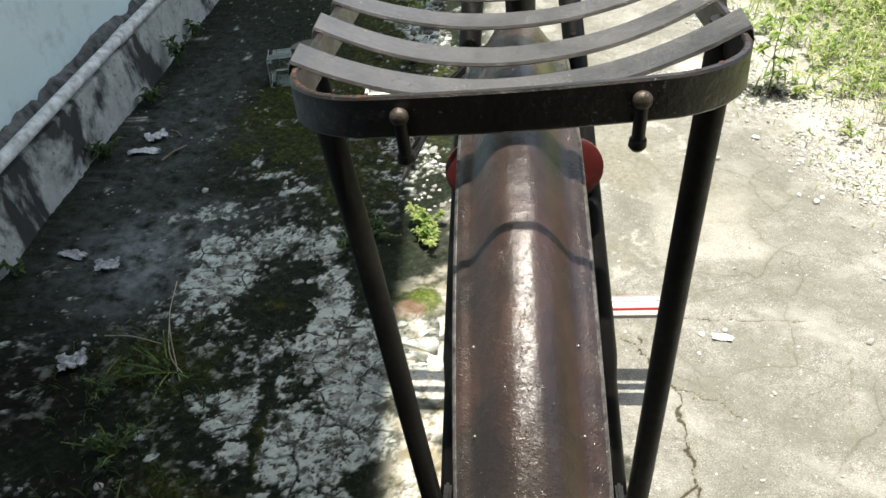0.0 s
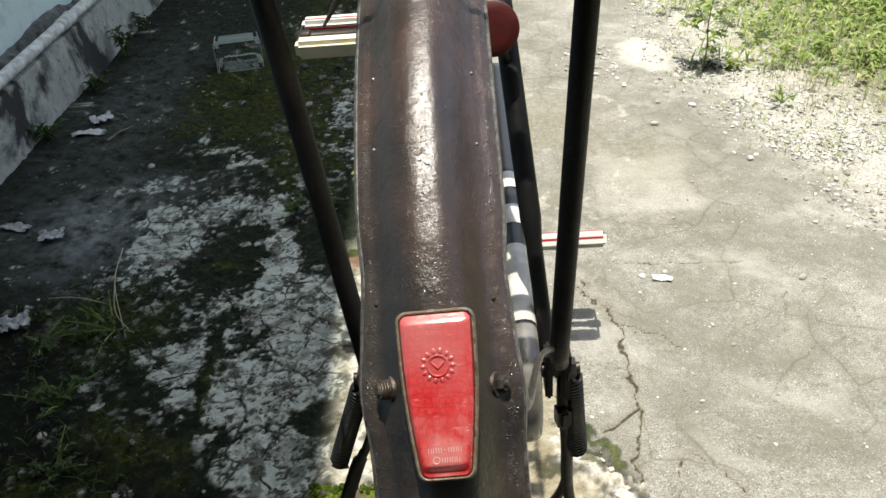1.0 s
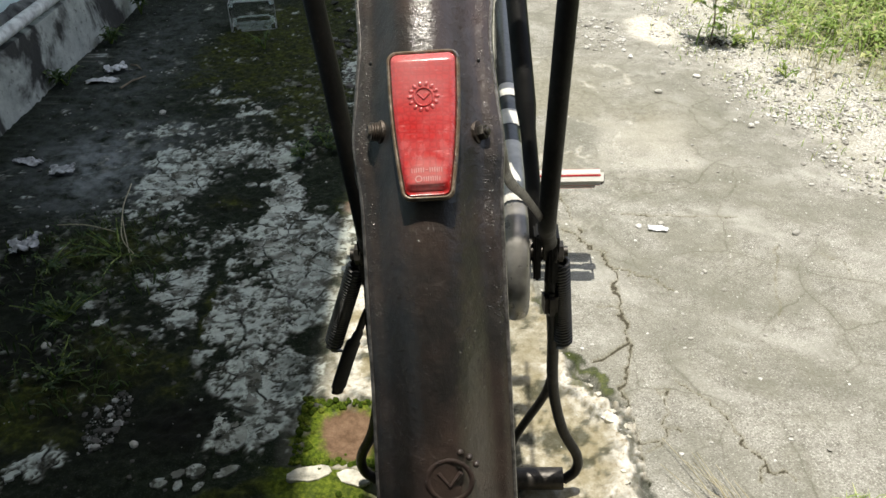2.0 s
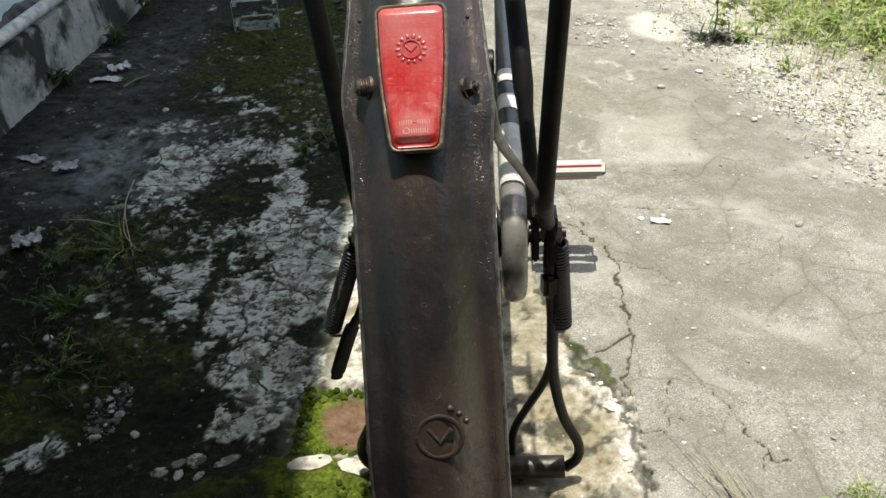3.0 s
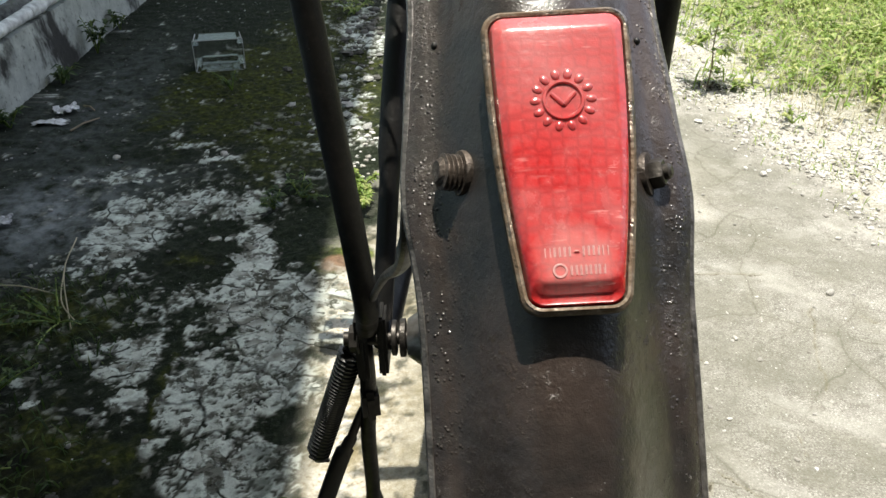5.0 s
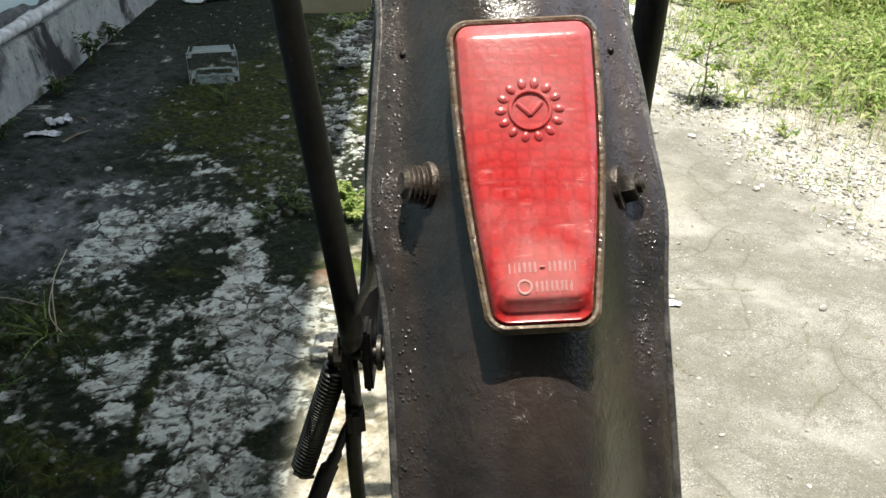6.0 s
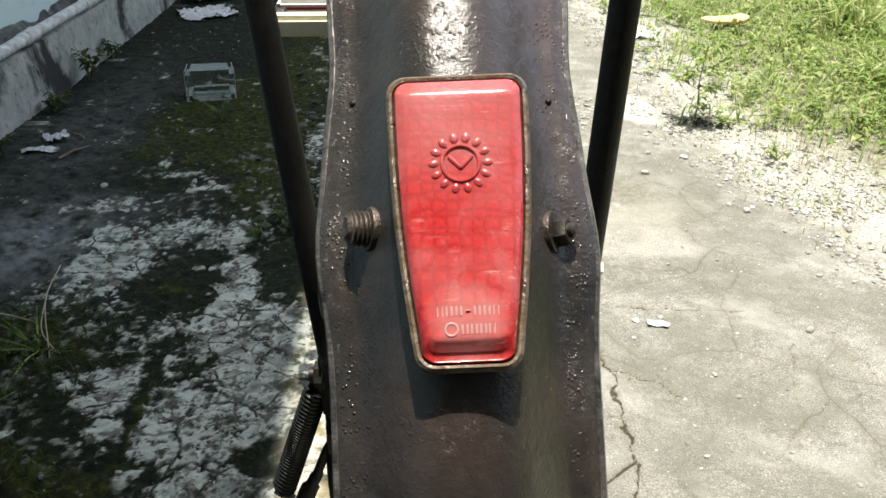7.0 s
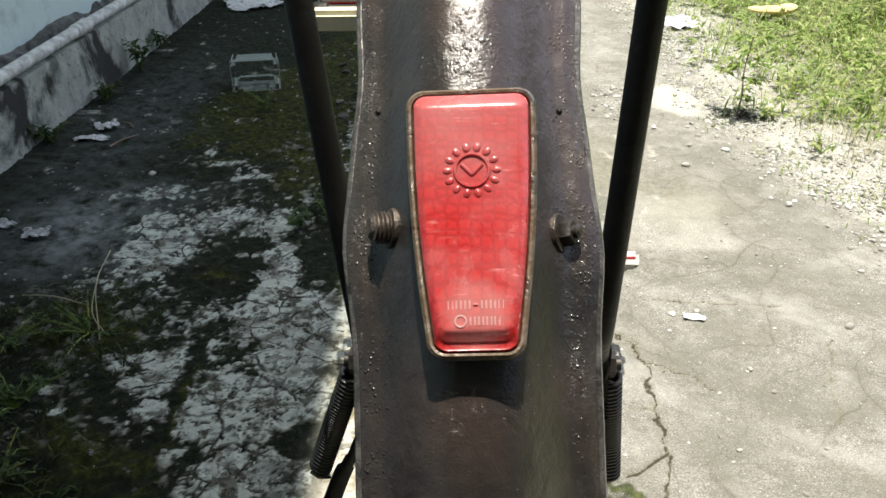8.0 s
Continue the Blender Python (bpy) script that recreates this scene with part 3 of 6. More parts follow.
# ---- ground ----
# where the shaded side of the yard shows bare broken concrete: centre, half sizes, weight
BARE = (
    (-0.54, 0.72, 0.055, 0.10, 0.95), (-0.56, 0.80, 0.05, 0.04, 0.7), (-0.37, 0.82, 0.035, 0.06, 0.95), (-0.335, 0.66, 0.032, 0.10, 1.0),
    (-0.27, 0.52, 0.11, 0.085, 1.15), (-0.425, 0.42, 0.045, 0.026, 1.1), (-0.43, 0.375, 0.045, 0.026, 1.1), (-0.41, 0.325, 0.035, 0.02, 0.95),
    (-0.285, 0.36, 0.10, 0.13, 0.62), (-0.27, 0.19, 0.08, 0.13, 0.6), (-0.305, 0.12, 0.03, 0.045, 0.85), (-0.51, 0.042, 0.022, 0.018, 0.85),
    (-0.45, 0.83, 0.09, 0.05, 0.5), (-0.525, 1.058, 0.04, 0.012, 0.75), (-0.475, 0.983, 0.04, 0.014, 0.85), (-0.6, 0.915, 0.06, 0.025, 0.55),
    (-0.485, 0.064, 0.026, 0.011, 0.8), (-0.25, 1.35, 0.06, 0.3, 0.42), (-0.26, 1.8, 0.08, 0.3, 0.5),
)
# hollows in it filled with dark soil
FILLED = ((-0.392, 0.46, 0.009, 0.06, 1.0), (-0.386, 0.35, 0.009, 0.06, 1.0), (-0.42, 0.665, 0.055, 0.045, 1.0), (-0.37, 0.125, 0.055, 0.045, 1.5), (-0.25, 0.71, 0.045, 0.06, 0.8), (-0.235, 0.27, 0.03, 0.02, 0.8), (-0.33, 0.455, 0.03, 0.012, 0.5), (-0.25, 0.022, 0.09, 0.03, 1.6), (-0.4, 0.05, 0.05, 0.04, 1.2))
DUSTY = ((-0.70, 0.78, 0.13, 0.15, 1.0), (-0.80, 1.25, 0.14, 0.5, 0.3), (-0.62, 0.93, 0.1, 0.06, 0.6))
MOSSY = (
    (-0.42, 0.655, 0.075, 0.045, 0.55), (-0.60, 0.49, 0.15, 0.11, 0.8), (-0.47, 1.38, 0.2, 0.36, 1.1), (-0.6, 1.28, 0.13, 0.22, 0.8),
    (-0.37, 1.85, 0.18, 0.4, 0.95), (-0.42, 0.20, 0.10, 0.06, 0.6), (-0.50, 0.25, 0.12, 0.08, 0.6), (-0.56, 0.12, 0.14, 0.12, 0.75), (-0.44, 0.235, 0.08, 0.06, 0.8),
    (-0.36, 1.08, 0.15, 0.24, 0.85), (-0.24, 1.4, 0.14, 0.4, 0.75), (-0.375, 0.36, 0.014, 0.12, 0.8), (-0.26, 0.02, 0.08, 0.02, 0.9), (-0.28, 0.86, 0.06, 0.05, 0.7), (-0.185, 0.655, 0.06, 0.06, 1.0),
)
# Damp soil, plus near-left shade put into the soil colour.
DAMP_SHADE = ((-0.56, 0.17, 0.2, 0.16, 1.0), (-0.78, 0.42, 0.18, 0.18, 0.8), (-0.37, 1.07, 0.17, 0.24, 0.3), (-0.365, 0.12, 0.07, 0.06, 1.0), (-0.42, 0.65, 0.06, 0.04, 0.6), (-0.7, 0.35, 0.2, 0.1, 0.5))
# cracks in the sunny slab, and the broken edge of the older slab under the wheel
CRACKS = (
    ((0.15, 0.57), (0.175, 0.53), (0.199, 0.504), (0.215, 0.459), (0.212, 0.375), (0.215, 0.313), (0.214, 0.266), (0.192, 0.202), (0.203, 0.127), (0.2, 0.05)),
    ((0.213, 0.289), (0.174, 0.255), (0.159, 0.249)),
    ((0.25, 0.615), (0.34, 0.61), (0.44, 0.612)),
    ((0.242, 0.208), (0.245, 0.164), (0.228, 0.114), (0.198, 0.114)),
    ((0.262, 0.225), (0.29, 0.192), (0.309, 0.17), (0.323, 0.112), (0.34, 0.083), (0.367, 0.062)),
    ((0.338, 0.083), (0.325, 0.055)),
    ((0.544, 0.508), (0.574, 0.485), (0.573, 0.449)),
    ((0.175, 0.53), (0.165, 0.60), (0.15, 0.68)),
    ((0.215, 0.459), (0.26, 0.44), (0.3, 0.40)),
)
HAIRLINES = (
    ((0.481, 0.525), (0.461, 0.449), (0.443, 0.394), (0.435, 0.351)), ((0.178, 0.395), (0.215, 0.392)), ((0.174, 0.362), (0.211, 0.363)),
    ((0.372, 0.276), (0.372, 0.245)), ((0.241, 0.141), (0.251, 0.13)), ((0.226, 0.11), (0.211, 0.101)),
)
# dark weathered stains on the sunny slab
GRIMY = ((0.27, 0.675, 0.13, 0.022, 0.8), (0.45, 0.73, 0.1, 0.045, 0.5), (0.49, 0.98, 0.06, 0.09, 0.65), (0.36, 1.06, 0.13, 0.04, 0.55), (0.2, 0.93, 0.04, 0.16, 0.55), (0.27, 0.24, 0.03, 0.09, 0.5), (0.47, 0.45, 0.05, 0.09, 0.45), (0.36, 0.36, 0.1, 0.02, 0.4))
OLD_EDGE = ((0.09, 0.38), (0.125, 0.311), (0.13, 0.217), (0.159, 0.19), (0.184, 0.173), (0.194, 0.127), (0.194, 0.036), (0.18, -0.1))
LAWN_EDGE = ((0.86, -3.0), (0.8, 0.5), (0.72, 0.72), (0.66, 0.88), (0.62, 1.05), (0.585, 1.19), (0.525, 1.4), (0.52, 1.9), (0.45, 2.7), (0.42, 9.0))


def to_line(x, y, pts):
    best = np.full(x.shape, 9.0)
    for (ax, ay), (bx, by) in zip(pts, pts[1:]):
        dx, dy = bx - ax, by - ay
        t = np.clip(((x - ax) * dx + (y - ay) * dy) / (dx * dx + dy * dy), 0, 1)
        best = np.minimum(best, np.hypot(x - ax - t * dx, y - ay - t * dy))
    return best


def line_x(y, pts):
    return np.interp(y, [p[1] for p in pts], [p[0] for p in pts])


def bareness(x, y):
    total = 0.0
    for cx, cy, rx, ry, w in BARE:
        total = np.maximum(total, w * blob(x, y, cx, cy, rx, ry))
    for cx, cy, rx, ry, w in FILLED:
        total = total - w * blob(x, y, cx, cy, rx, ry)
    return total


def survey(x, y):
    """Height and covers of the yard at arrays of places."""
    wob = (fbm(x, y, 9, 3) - 0.5) * 0.09
    jit = (fbm(x, y, 55, 8, 4) - 0.5) * 0.03
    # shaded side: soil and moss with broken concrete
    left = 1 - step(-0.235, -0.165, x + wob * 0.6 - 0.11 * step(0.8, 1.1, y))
    e = bareness(x + wob, y + wob * 0.7) + (fbm(x, y, 24, 31, 6, 0.66) - 0.5) * 1.35
    wx, wy = x + jit * 1.6, y + (fbm(x, y, 60, 12, 4) - 0.5) * 0.045
    f1, f2, tag = worley(wx, wy, 19, 41)
    g1, g2, tag2 = worley(wx, wy, 58, 47)
    thin = 1 - (1 - step(0.02, 0.075, f2 - f1)) * step(0.3, 0.5, fbm(x, y, 12, 58))
    thin2 = 1 - (1 - step(0.01, 0.09, g2 - g1)) * step(0.45, 0.6, fbm(x, y, 18, 59))
    e = e + (tag - 0.5) * 0.16 + (tag2 - 0.5) * 0.16
    bare_left = step(0.26, 0.38, e) * thin * thin2 * step(-1.1, -1.0, x) * (1 - step(2.6, 3.4, y)) * step(-0.6, -0.3, y)
    bits = step(0.6, 0.67, fbm(x, y, 62, 35, 4, 0.6)) * step(0.02, 0.25, bareness(x, y) + 0.12 * step(0.4, 0.6, fbm(x, y, 6, 36)))
    bare_left = np.maximum(bare_left, bits * (x < -0.2) * (x > -0.9) * (y > 0.0) * (y < 1.3))
    bare_left = bare_left * (1 - 0.6 * step(0.6, 0.68, fbm(x, y, 75, 83, 4, 0.6)))
    # sunny side: one slab, cracked
    split = np.full(x.shape, 9.0)
    for k, pts in enumerate(CRACKS):
        split = np.minimum(split, to_line(x + jit * 0.8, y + jit * 0.6, pts) + (0.0 if k in (0, 1, 4) else 0.0006))
    for pts in HAIRLINES:
        split = np.minimum(split, to_line(x + jit * 0.8, y + jit * 0.6, pts) + 0.0012)
    crack = 1 - step(0.001, 0.004, split)
    edge_d = to_line(x + jit * 1.3, y + jit, OLD_EDGE)
    old = step(-0.25, -0.15, y) * step(-0.004, 0.004, line_x(y, OLD_EDGE[::-1]) + jit - x) * (1 - step(0.5, 0.68, y + wob)) * step(-0.3, -0.2, x)
    seam = (1 - step(0.003, 0.011, edge_d)) * step(-0.1, 0.0, 0.37 - y)
    bare = left * bare_left + (1 - left) * (1 - seam * 0.8)
    # the sunlit strip by the wheel is stained and flaked
    strip = blob(x, y, -0.16, 0.45, 0.07, 0.5) + 0.5 * blob(x, y, -0.16, 0.8, 0.06, 0.4)
    bare = bare * (1 - np.clip(strip, 0, 1) * step(0.52, 0.66, fbm(x, y, 34, 61, 5, 0.65)) * 0.8)
    tangle = step(0.35, 0.55, blob(x, y, -0.19, 0.80, 0.08, 0.11) + (fbm(x, y, 32, 63, 5, 0.65) - 0.5) * 0.7) * step(-0.3, -0.1, -x - 0.0)
    bare = bare * (1 - 0.9 * tangle * (x < -0.05))
    # mossy square hollow beside the stand
    pit = step(0.0, 0.014, np.minimum(np.minimum(x + 0.212 + jit * 2, -0.105 - x + jit), np.minimum(y - 0.062 + jit * 1.8, 0.176 - y - jit * 2)))
    core = blob(x, y, -0.146, 0.118, 0.042, 0.047)
    # Behind the bicycle, out of view, the slab gives way to added dark soil.
    bare = bare * (1 - pit) * (0.04 + 0.96 * step(-0.45, -0.12, y + wob)) * (1 - 0.9 * step(0.45, 0.6, blob(x, y, -0.18, 0.65, 0.05, 0.04) + (fbm(x, y, 50, 6) - 0.5) * 0.5))
    # moss, damp soil and the shade painted into the soil
    moss = np.zeros(x.shape)
    for cx, cy, rx, ry, w in MOSSY:
        moss = np.maximum(moss, w * blob(x + wob, y + wob, cx, cy, rx, ry))
    moss = step(0.35, 0.75, moss + (fbm(x, y, 30, 91, 5, 0.6) - 0.5) * 0.9)
    moss = np.maximum(moss, pit * (1 - step(0.45, 0.7, core + (fbm(x, y, 60, 13) - 0.5) * 0.5)))
    lush = np.maximum(pit, blob(x, y, -0.165, 0.657, 0.04, 0.04))
    tan = np.maximum(pit * step(0.35, 0.6, core + (fbm(x, y, 60, 13) - 0.5) * 0.5), step(0.4, 0.7, blob(x, y, -0.196, 0.63, 0.035, 0.03) + (fbm(x, y, 60, 14) - 0.5) * 0.4))
    # moss between the stones in front of the hollow
    low = step(0.0, 0.008, 0.067 - y + jit * 0.5) * step(-0.26, -0.23, x + wob) * (1 - step(-0.1, -0.075, x + wob)) * step(-0.2, -0.1, y)
    bare, moss, lush = bare * (1 - low), np.maximum(moss, low), np.maximum(lush, low * 0.75)
    dust = np.zeros(x.shape)
    ring = fbm(x + wob, y + wob, 5.5, 102, 5, 0.6)
    near = np.maximum(blob(x, y, 0.14, 1.0, 0.16, 0.4), blob(x, y, 0.34, 0.95, 0.1, 0.12)) * (1 - left)
    stain = near * step(0.42, 0.56, ring)
    crust_glare = 0.55 * near * (1 - step(0.004, 0.03, np.abs(ring - 0.45 - 0.05 * (jit / 0.03)))) * step(0.38, 0.55, fbm(x, y, 30, 104))
    rim = (1 - step(0.018, 0.05, edge_d + (fbm(x, y, 26, 108) - 0.5) * 0.05)) * step(-0.004, 0.004, line_x(y, OLD_EDGE[::-1]) + jit - x) * step(0.0, 0.03, y) * (1 - step(0.22, 0.3, y))
    crust_glare = np.maximum(crust_glare, rim * (0.55 + 0.45 * step(0.4, 0.55, fbm(x, y, 60, 109))))
    crust_glare = np.maximum(crust_glare, 0.8 * step(0.35, 0.7, blob(x, y, 0.46, 1.52, 0.08, 0.13) + (fbm(x, y, 24, 106) - 0.5) * 0.5))
    # Sun glare on the strip by the wheel, put in as whiter ground.
    crust_glare = np.maximum(crust_glare, np.clip(1.2 * blob(x, y, -0.155, 0.34, 0.06, 0.24) + 0.8 * blob(x, y, -0.16, 0.58, 0.05, 0.08) + 0.75 * blob(x, y, -0.185, 1.03, 0.05, 0.12), 0, 1) * step(0.34, 0.5, fbm(x, y, 36, 114, 5, 0.6)) * (1 - left))
    panel = step(0.0, 0.03, np.minimum(np.minimum(x - 0.235, 0.425 - x), np.minimum(y - 0.765, 0.98 - y)) + wob * 0.7)
    halo = np.abs(np.hypot(x - 0.29, (y - 1.2) * 0.8) - 0.055 + jit)
    crust_glare = np.maximum(crust_glare, 0.4 * (1 - step(0.003, 0.012, halo)) * step(0.4, 0.55, fbm(x, y, 20, 118)))
    grime = np.zeros(x.shape)
    for cx, cy, rx, ry, w in GRIMY:
        grime = np.maximum(grime, w * blob(x + wob, y + wob, cx, cy, rx, ry))
    grime = np.clip(grime * (0.5 + 1.1 * step(0.35, 0.62, fbm(x, y, 18, 121, 5, 0.6))), 0, 1)
    for cx, cy, rx, ry, w in DUSTY:
        dust = np.maximum(dust, w * blob(x + wob, y + wob, cx, cy, rx, ry))
    moss = np.maximum(moss, seam * step(0.4, 0.6, fbm(x, y, 16, 29)))
    wedge = 1 - step(0.005, 0.011, to_line(x + jit, y + jit, ((0.13, 0.262), (0.155, 0.222), (0.176, 0.196))))
    moss = np.maximum(moss, wedge)
    bare = bare * (1 - 0.85 * wedge)
    lush = np.maximum(lush, wedge * 0.3)
    damp_shade = np.zeros(x.shape)
    for cx, cy, rx, ry, w in DAMP_SHADE:
        damp_shade = np.maximum(damp_shade, w * blob(x + wob, y + wob, cx, cy, rx, ry))
    # Unseen ground behind is coloured dark to dim reflections on the mudguard.
    damp_shade = np.maximum(damp_shade, 1 - step(-0.5, -0.2, y))
    # weathered pale slab under the wheel, with white broken lumps along its edge
    pale = np.clip(old * (0.55 + 0.4 * blob(x, y, 0.1, 0.1, 0.1, 0.2)) + blob(x, y, -0.15, 0.45, 0.06, 0.3) * 0.8, 0, 1) * (1 - left * 0.9)
    lumps = (1 - step(0.008, 0.035, edge_d)) * old
    pale = np.maximum(pale, lumps * step(0.36, 0.5, fbm(x, y, 70, 53)))
    bare = bare * (1 - old * (1 - lumps) * 0.75 * step(0.5, 0.62, fbm(x, y, 26, 87, 5, 0.65)))
    # grit and lawn soil beyond the slab's ragged edge
    past = x - line_x(y, LAWN_EDGE) + wob * 0.7 + jit
    grit = step(-0.05, 0.07, past + (fbm(x, y, 26, 19, 5, 0.65) - 0.5) * 0.22)
    lawn = step(0.16, 0.55, past + wob * 2) * 0.85
    far = step(2.2, 2.6, y + wob) * (1 - step(-1.2, -0.6, x))
    h = (fbm(x, y, 2.0, 5) - 0.5) * 0.012
    h = h + left * (0.002 * bare_left * (0.5 + tag) + (fbm(x, y, 70, 71, 4) - 0.5) * 0.009 * (1 - bare_left) - 0.002)
    h = h - (1 - left) * np.maximum(crack * 0.6, seam) * 0.004 + (1 - left) * (fbm(x, y, 120, 23, 4) - 0.5) * 0.0022
    h = h + old * (fbm(x, y, 28, 37, 5) - 0.5) * 0.009 + rim * (0.002 + 0.011 * fbm(x, y, 55, 11, 5, 0.65))
    h = h - pit * 0.006 + moss * 0.003 * fbm(x, y, 140, 99, 3)
    h = h + grit * (1 - pit) * ((fbm(x, y, 90, 15, 4) - 0.5) * 0.012 - 0.004) + lawn * (fbm(x, y, 14, 25) - 0.4) * 0.03
    h = h * (1 - step(6, 12, np.hypot(x, y)))
    return h, bare, moss, np.clip(damp_shade, 0, 1), pale, grit, lawn, left * bare_left, np.clip(lush, 0, 1), tan, dust, stain, crust_glare, np.clip(split / 0.02, 0, 1), grime, panel


def axis(lo, hi, fine, near, grow):
    """Even steps from lo to hi, then growing ones out to near."""
    mid = list(np.arange(lo, hi + fine / 2, fine))
    up, s = [hi], fine
    while up[-1] < near:
        s *= grow
        up.append(up[-1] + s)
    down, s = [lo], fine
    while down[-1] > -near:
        s *= grow
        down.append(down[-1] - s)
    return np.array(down[:0:-1] + mid + up[1:])


def sheet():
    gx = axis(-0.72, 0.45, 0.003, 0.9, 1.02)
    gx = np.concatenate((-0.96 - 0.01 * 1.16 ** np.arange(60, -1, -1), gx[(gx > -0.96) & (gx < 1.0)], 1.0 + 0.01 * 1.16 ** np.arange(61)))
    gy = np.concatenate((-0.06 - 0.006 * 1.17 ** np.arange(62, -1, -1), np.arange(-0.05, 0.75, 0.003), np.arange(0.75, 1.5, 0.0052), np.arange(1.5, 3.2, 0.0105), 3.2 * 1.12 ** np.arange(36)))
    X, Y = np.meshgrid(gx, gy)
    h, bare, moss, damp_shade, pale, grit, lawn, lime, lush, tan, dust, stain, crust_glare, split, grime, panel = survey(X, Y)
    n, w = len(gy), len(gx)
    me = bpy.data.meshes.new("ground")
    me.vertices.add(n * w)
    me.vertices.foreach_set("co", np.stack((X, Y, h), -1).astype(np.float32).ravel())
    i = np.arange(n * w).reshape(n, w)
    quads = np.stack((i[:-1, :-1], i[:-1, 1:], i[1:, 1:], i[1:, :-1]), -1).reshape(-1, 4)
    me.loops.add(quads.size)
    me.polygons.add(len(quads))
    me.loops.foreach_set("vertex_index", quads.ravel().astype(np.int32))
    me.polygons.foreach_set("loop_start", np.arange(0, quads.size, 4, dtype=np.int32))
    me.update(calc_edges=True)
    for name, chans in (("cover", (bare, moss, damp_shade)), ("yard", (pale, grit, lawn)), ("patch", (lime, lush, tan)), ("dust", (dust, stain, crust_glare)), ("split", (split, grime, panel))):
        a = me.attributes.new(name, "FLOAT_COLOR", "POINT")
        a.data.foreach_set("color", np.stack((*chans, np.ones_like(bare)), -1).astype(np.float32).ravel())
    me.shade_smooth()
    me.materials.append(GROUND)
    return tagged(new("ground", me), "old cracked concrete yard with soil, moss and gritty edge", "ground", kind="structure")


ground = sheet()


def height(x, y):
    return float(survey(np.array([x]), np.array([y]))[0][0])


# ---- wall of the house ----
def rough_slab(xs, zs, y0, y1, dy, wob, seed):
    """A run along y of a profile of (x, z) corners, with an uneven surface."""
    g, ys = Geo(), np.arange(y0, y1 + dy / 2, dy)
    n = len(xs)
    for j, y in enumerate(ys):
        for k in range(n):
            q = (noise.noise((xs[k] * 9, y * 9, zs[k] * 9 + seed)) + 0.5 * noise.noise((xs[k] * 33, y * 33, zs[k] * 33 + seed))) * wob
            g.v.append((xs[k] + q, y, zs[k] + q * 0.6))
    for j in range(len(ys) - 1):
        for k in range(n):
            a, b = j * n + k, j * n + (k + 1) % n
            g.f.append((a, b, b + n, a + n))
    g.f.append(tuple(range(n)))
    g.f.append(tuple((len(ys) - 1) * n + k for k in range(n - 1, -1, -1)))
    return g


def house():
    px = [-0.946 - 0.004 * k for k in range(7)]
    pz = [-0.05 + 0.031 * k for k in range(7)]
    pz[-1] = 0.128
    plinth = part("plinth", rough_slab(px + [-1.0, -1.06, -1.06], pz + [0.134, 0.136, -0.05], -3, 9, 0.03, 0.006, 1.0), PLINTH)
    tagged(plinth, "grey cement plinth with black mould along the house wall", "plinth", kind="structure")
    fillet = part("mortar_fillet", rough_slab([-0.998, -1.008, -1.014, -1.02, -1.05, -1.05], [0.137, 0.148, 0.157, 0.164, 0.164, 0.137], -3, 9, 0.012, 0.02, 4.0), MORTAR)
    tagged(fillet, "blackened broken mortar fillet at the foot of the painted wall", "trim", kind="structure")
    wall = part("wall_west", rough_slab([-1.026] * 12 + [-1.26, -1.26], [0.137 + 0.21 * k for k in range(12)] + [2.447, 0.137], -3, 9, 0.12, 0.004, 7.0), WALL)
    tagged(wall, "pale blue limewashed masonry wall of a house", "wall", kind="structure")
    eave = part("eave", Geo().block((1.6, 12.6, 0.06), pose(-1.151, 3, 2.48, 0, 0, 2.6), 0.1), EAVE)
    tagged(eave, "overhanging boarded eave that shades the yard", "eave", kind="structure")
    deep = part("eave", Geo().block((1.4, 8.0, 0.05), pose(-0.955, 5.15, 2.545), 0.1), EAVE)
    tagged(deep, "deeper boarded eave over the far yard", "eave", kind="structure")


house()


def south_sky_block():
    """Added unseen dark wall behind the camera, to block sky light and reflections."""
    g = rough_slab([0.0] * 9 + [-0.2, -0.2], [-0.05 + 0.88 * k for k in range(9)] + [6.99, -0.05], -6.5, 1.26, 0.15, 0.006, 12.0)
    wall = part("wall_south", g, BLOCK_DARK)
    wall.matrix_basis = pose(0, -1.7, 0, 0, 0, 90)
    tagged(wall, "added unseen dark wall behind the camera, blocks sky light", "wall", kind="structure")


south_sky_block()


def east_sky_block():
    """Added unseen dark wall beyond the lawn, to block the low eastern sky."""
    wall = part("wall_east", rough_slab([0.0] * 9 + [0.2, 0.2], [-0.05 + 0.19 * k for k in range(9)] + [1.47, -0.05], -6, 14, 0.3, 0.01, 15.0), BLOCK_DARK)
    wall.matrix_basis = pose(4.2, 0, 0)
    tagged(wall, "added unseen dark wall beyond the lawn, blocks low sky", "wall", kind="structure")


east_sky_block()


def drain_pipe():
    line = [(-0.975 + 0.003 * math.sin(y * 3.1), y, 0.151 + 0.003 * math.sin(y * 1.7 + 1)) for y in np.arange(-3, 9.01, 0.15)]
    pipe = tagged(part("drain_pipe", Geo().tube(line, 0.0138, 18), PIPE), "dirty grey plastic drain pipe lying along the plinth", "pipe")
    for y in (-0.9, 0.72, 1.46, 1.82, 2.9):
        m = facing((-0.975 + 0.003 * math.sin(y * 3.1), y, 0.151 + 0.003 * math.sin(y * 1.7 + 1)), (0, 1, 0))
        part("socket", Geo().lathe([(0.0146, -0.03), (0.0162, -0.028), (0.0162, 0.026), (0.0174, 0.03), (0.0174, 0.036), (0.014, 0.038)], m, 18), PIPE, pipe)


drain_pipe()


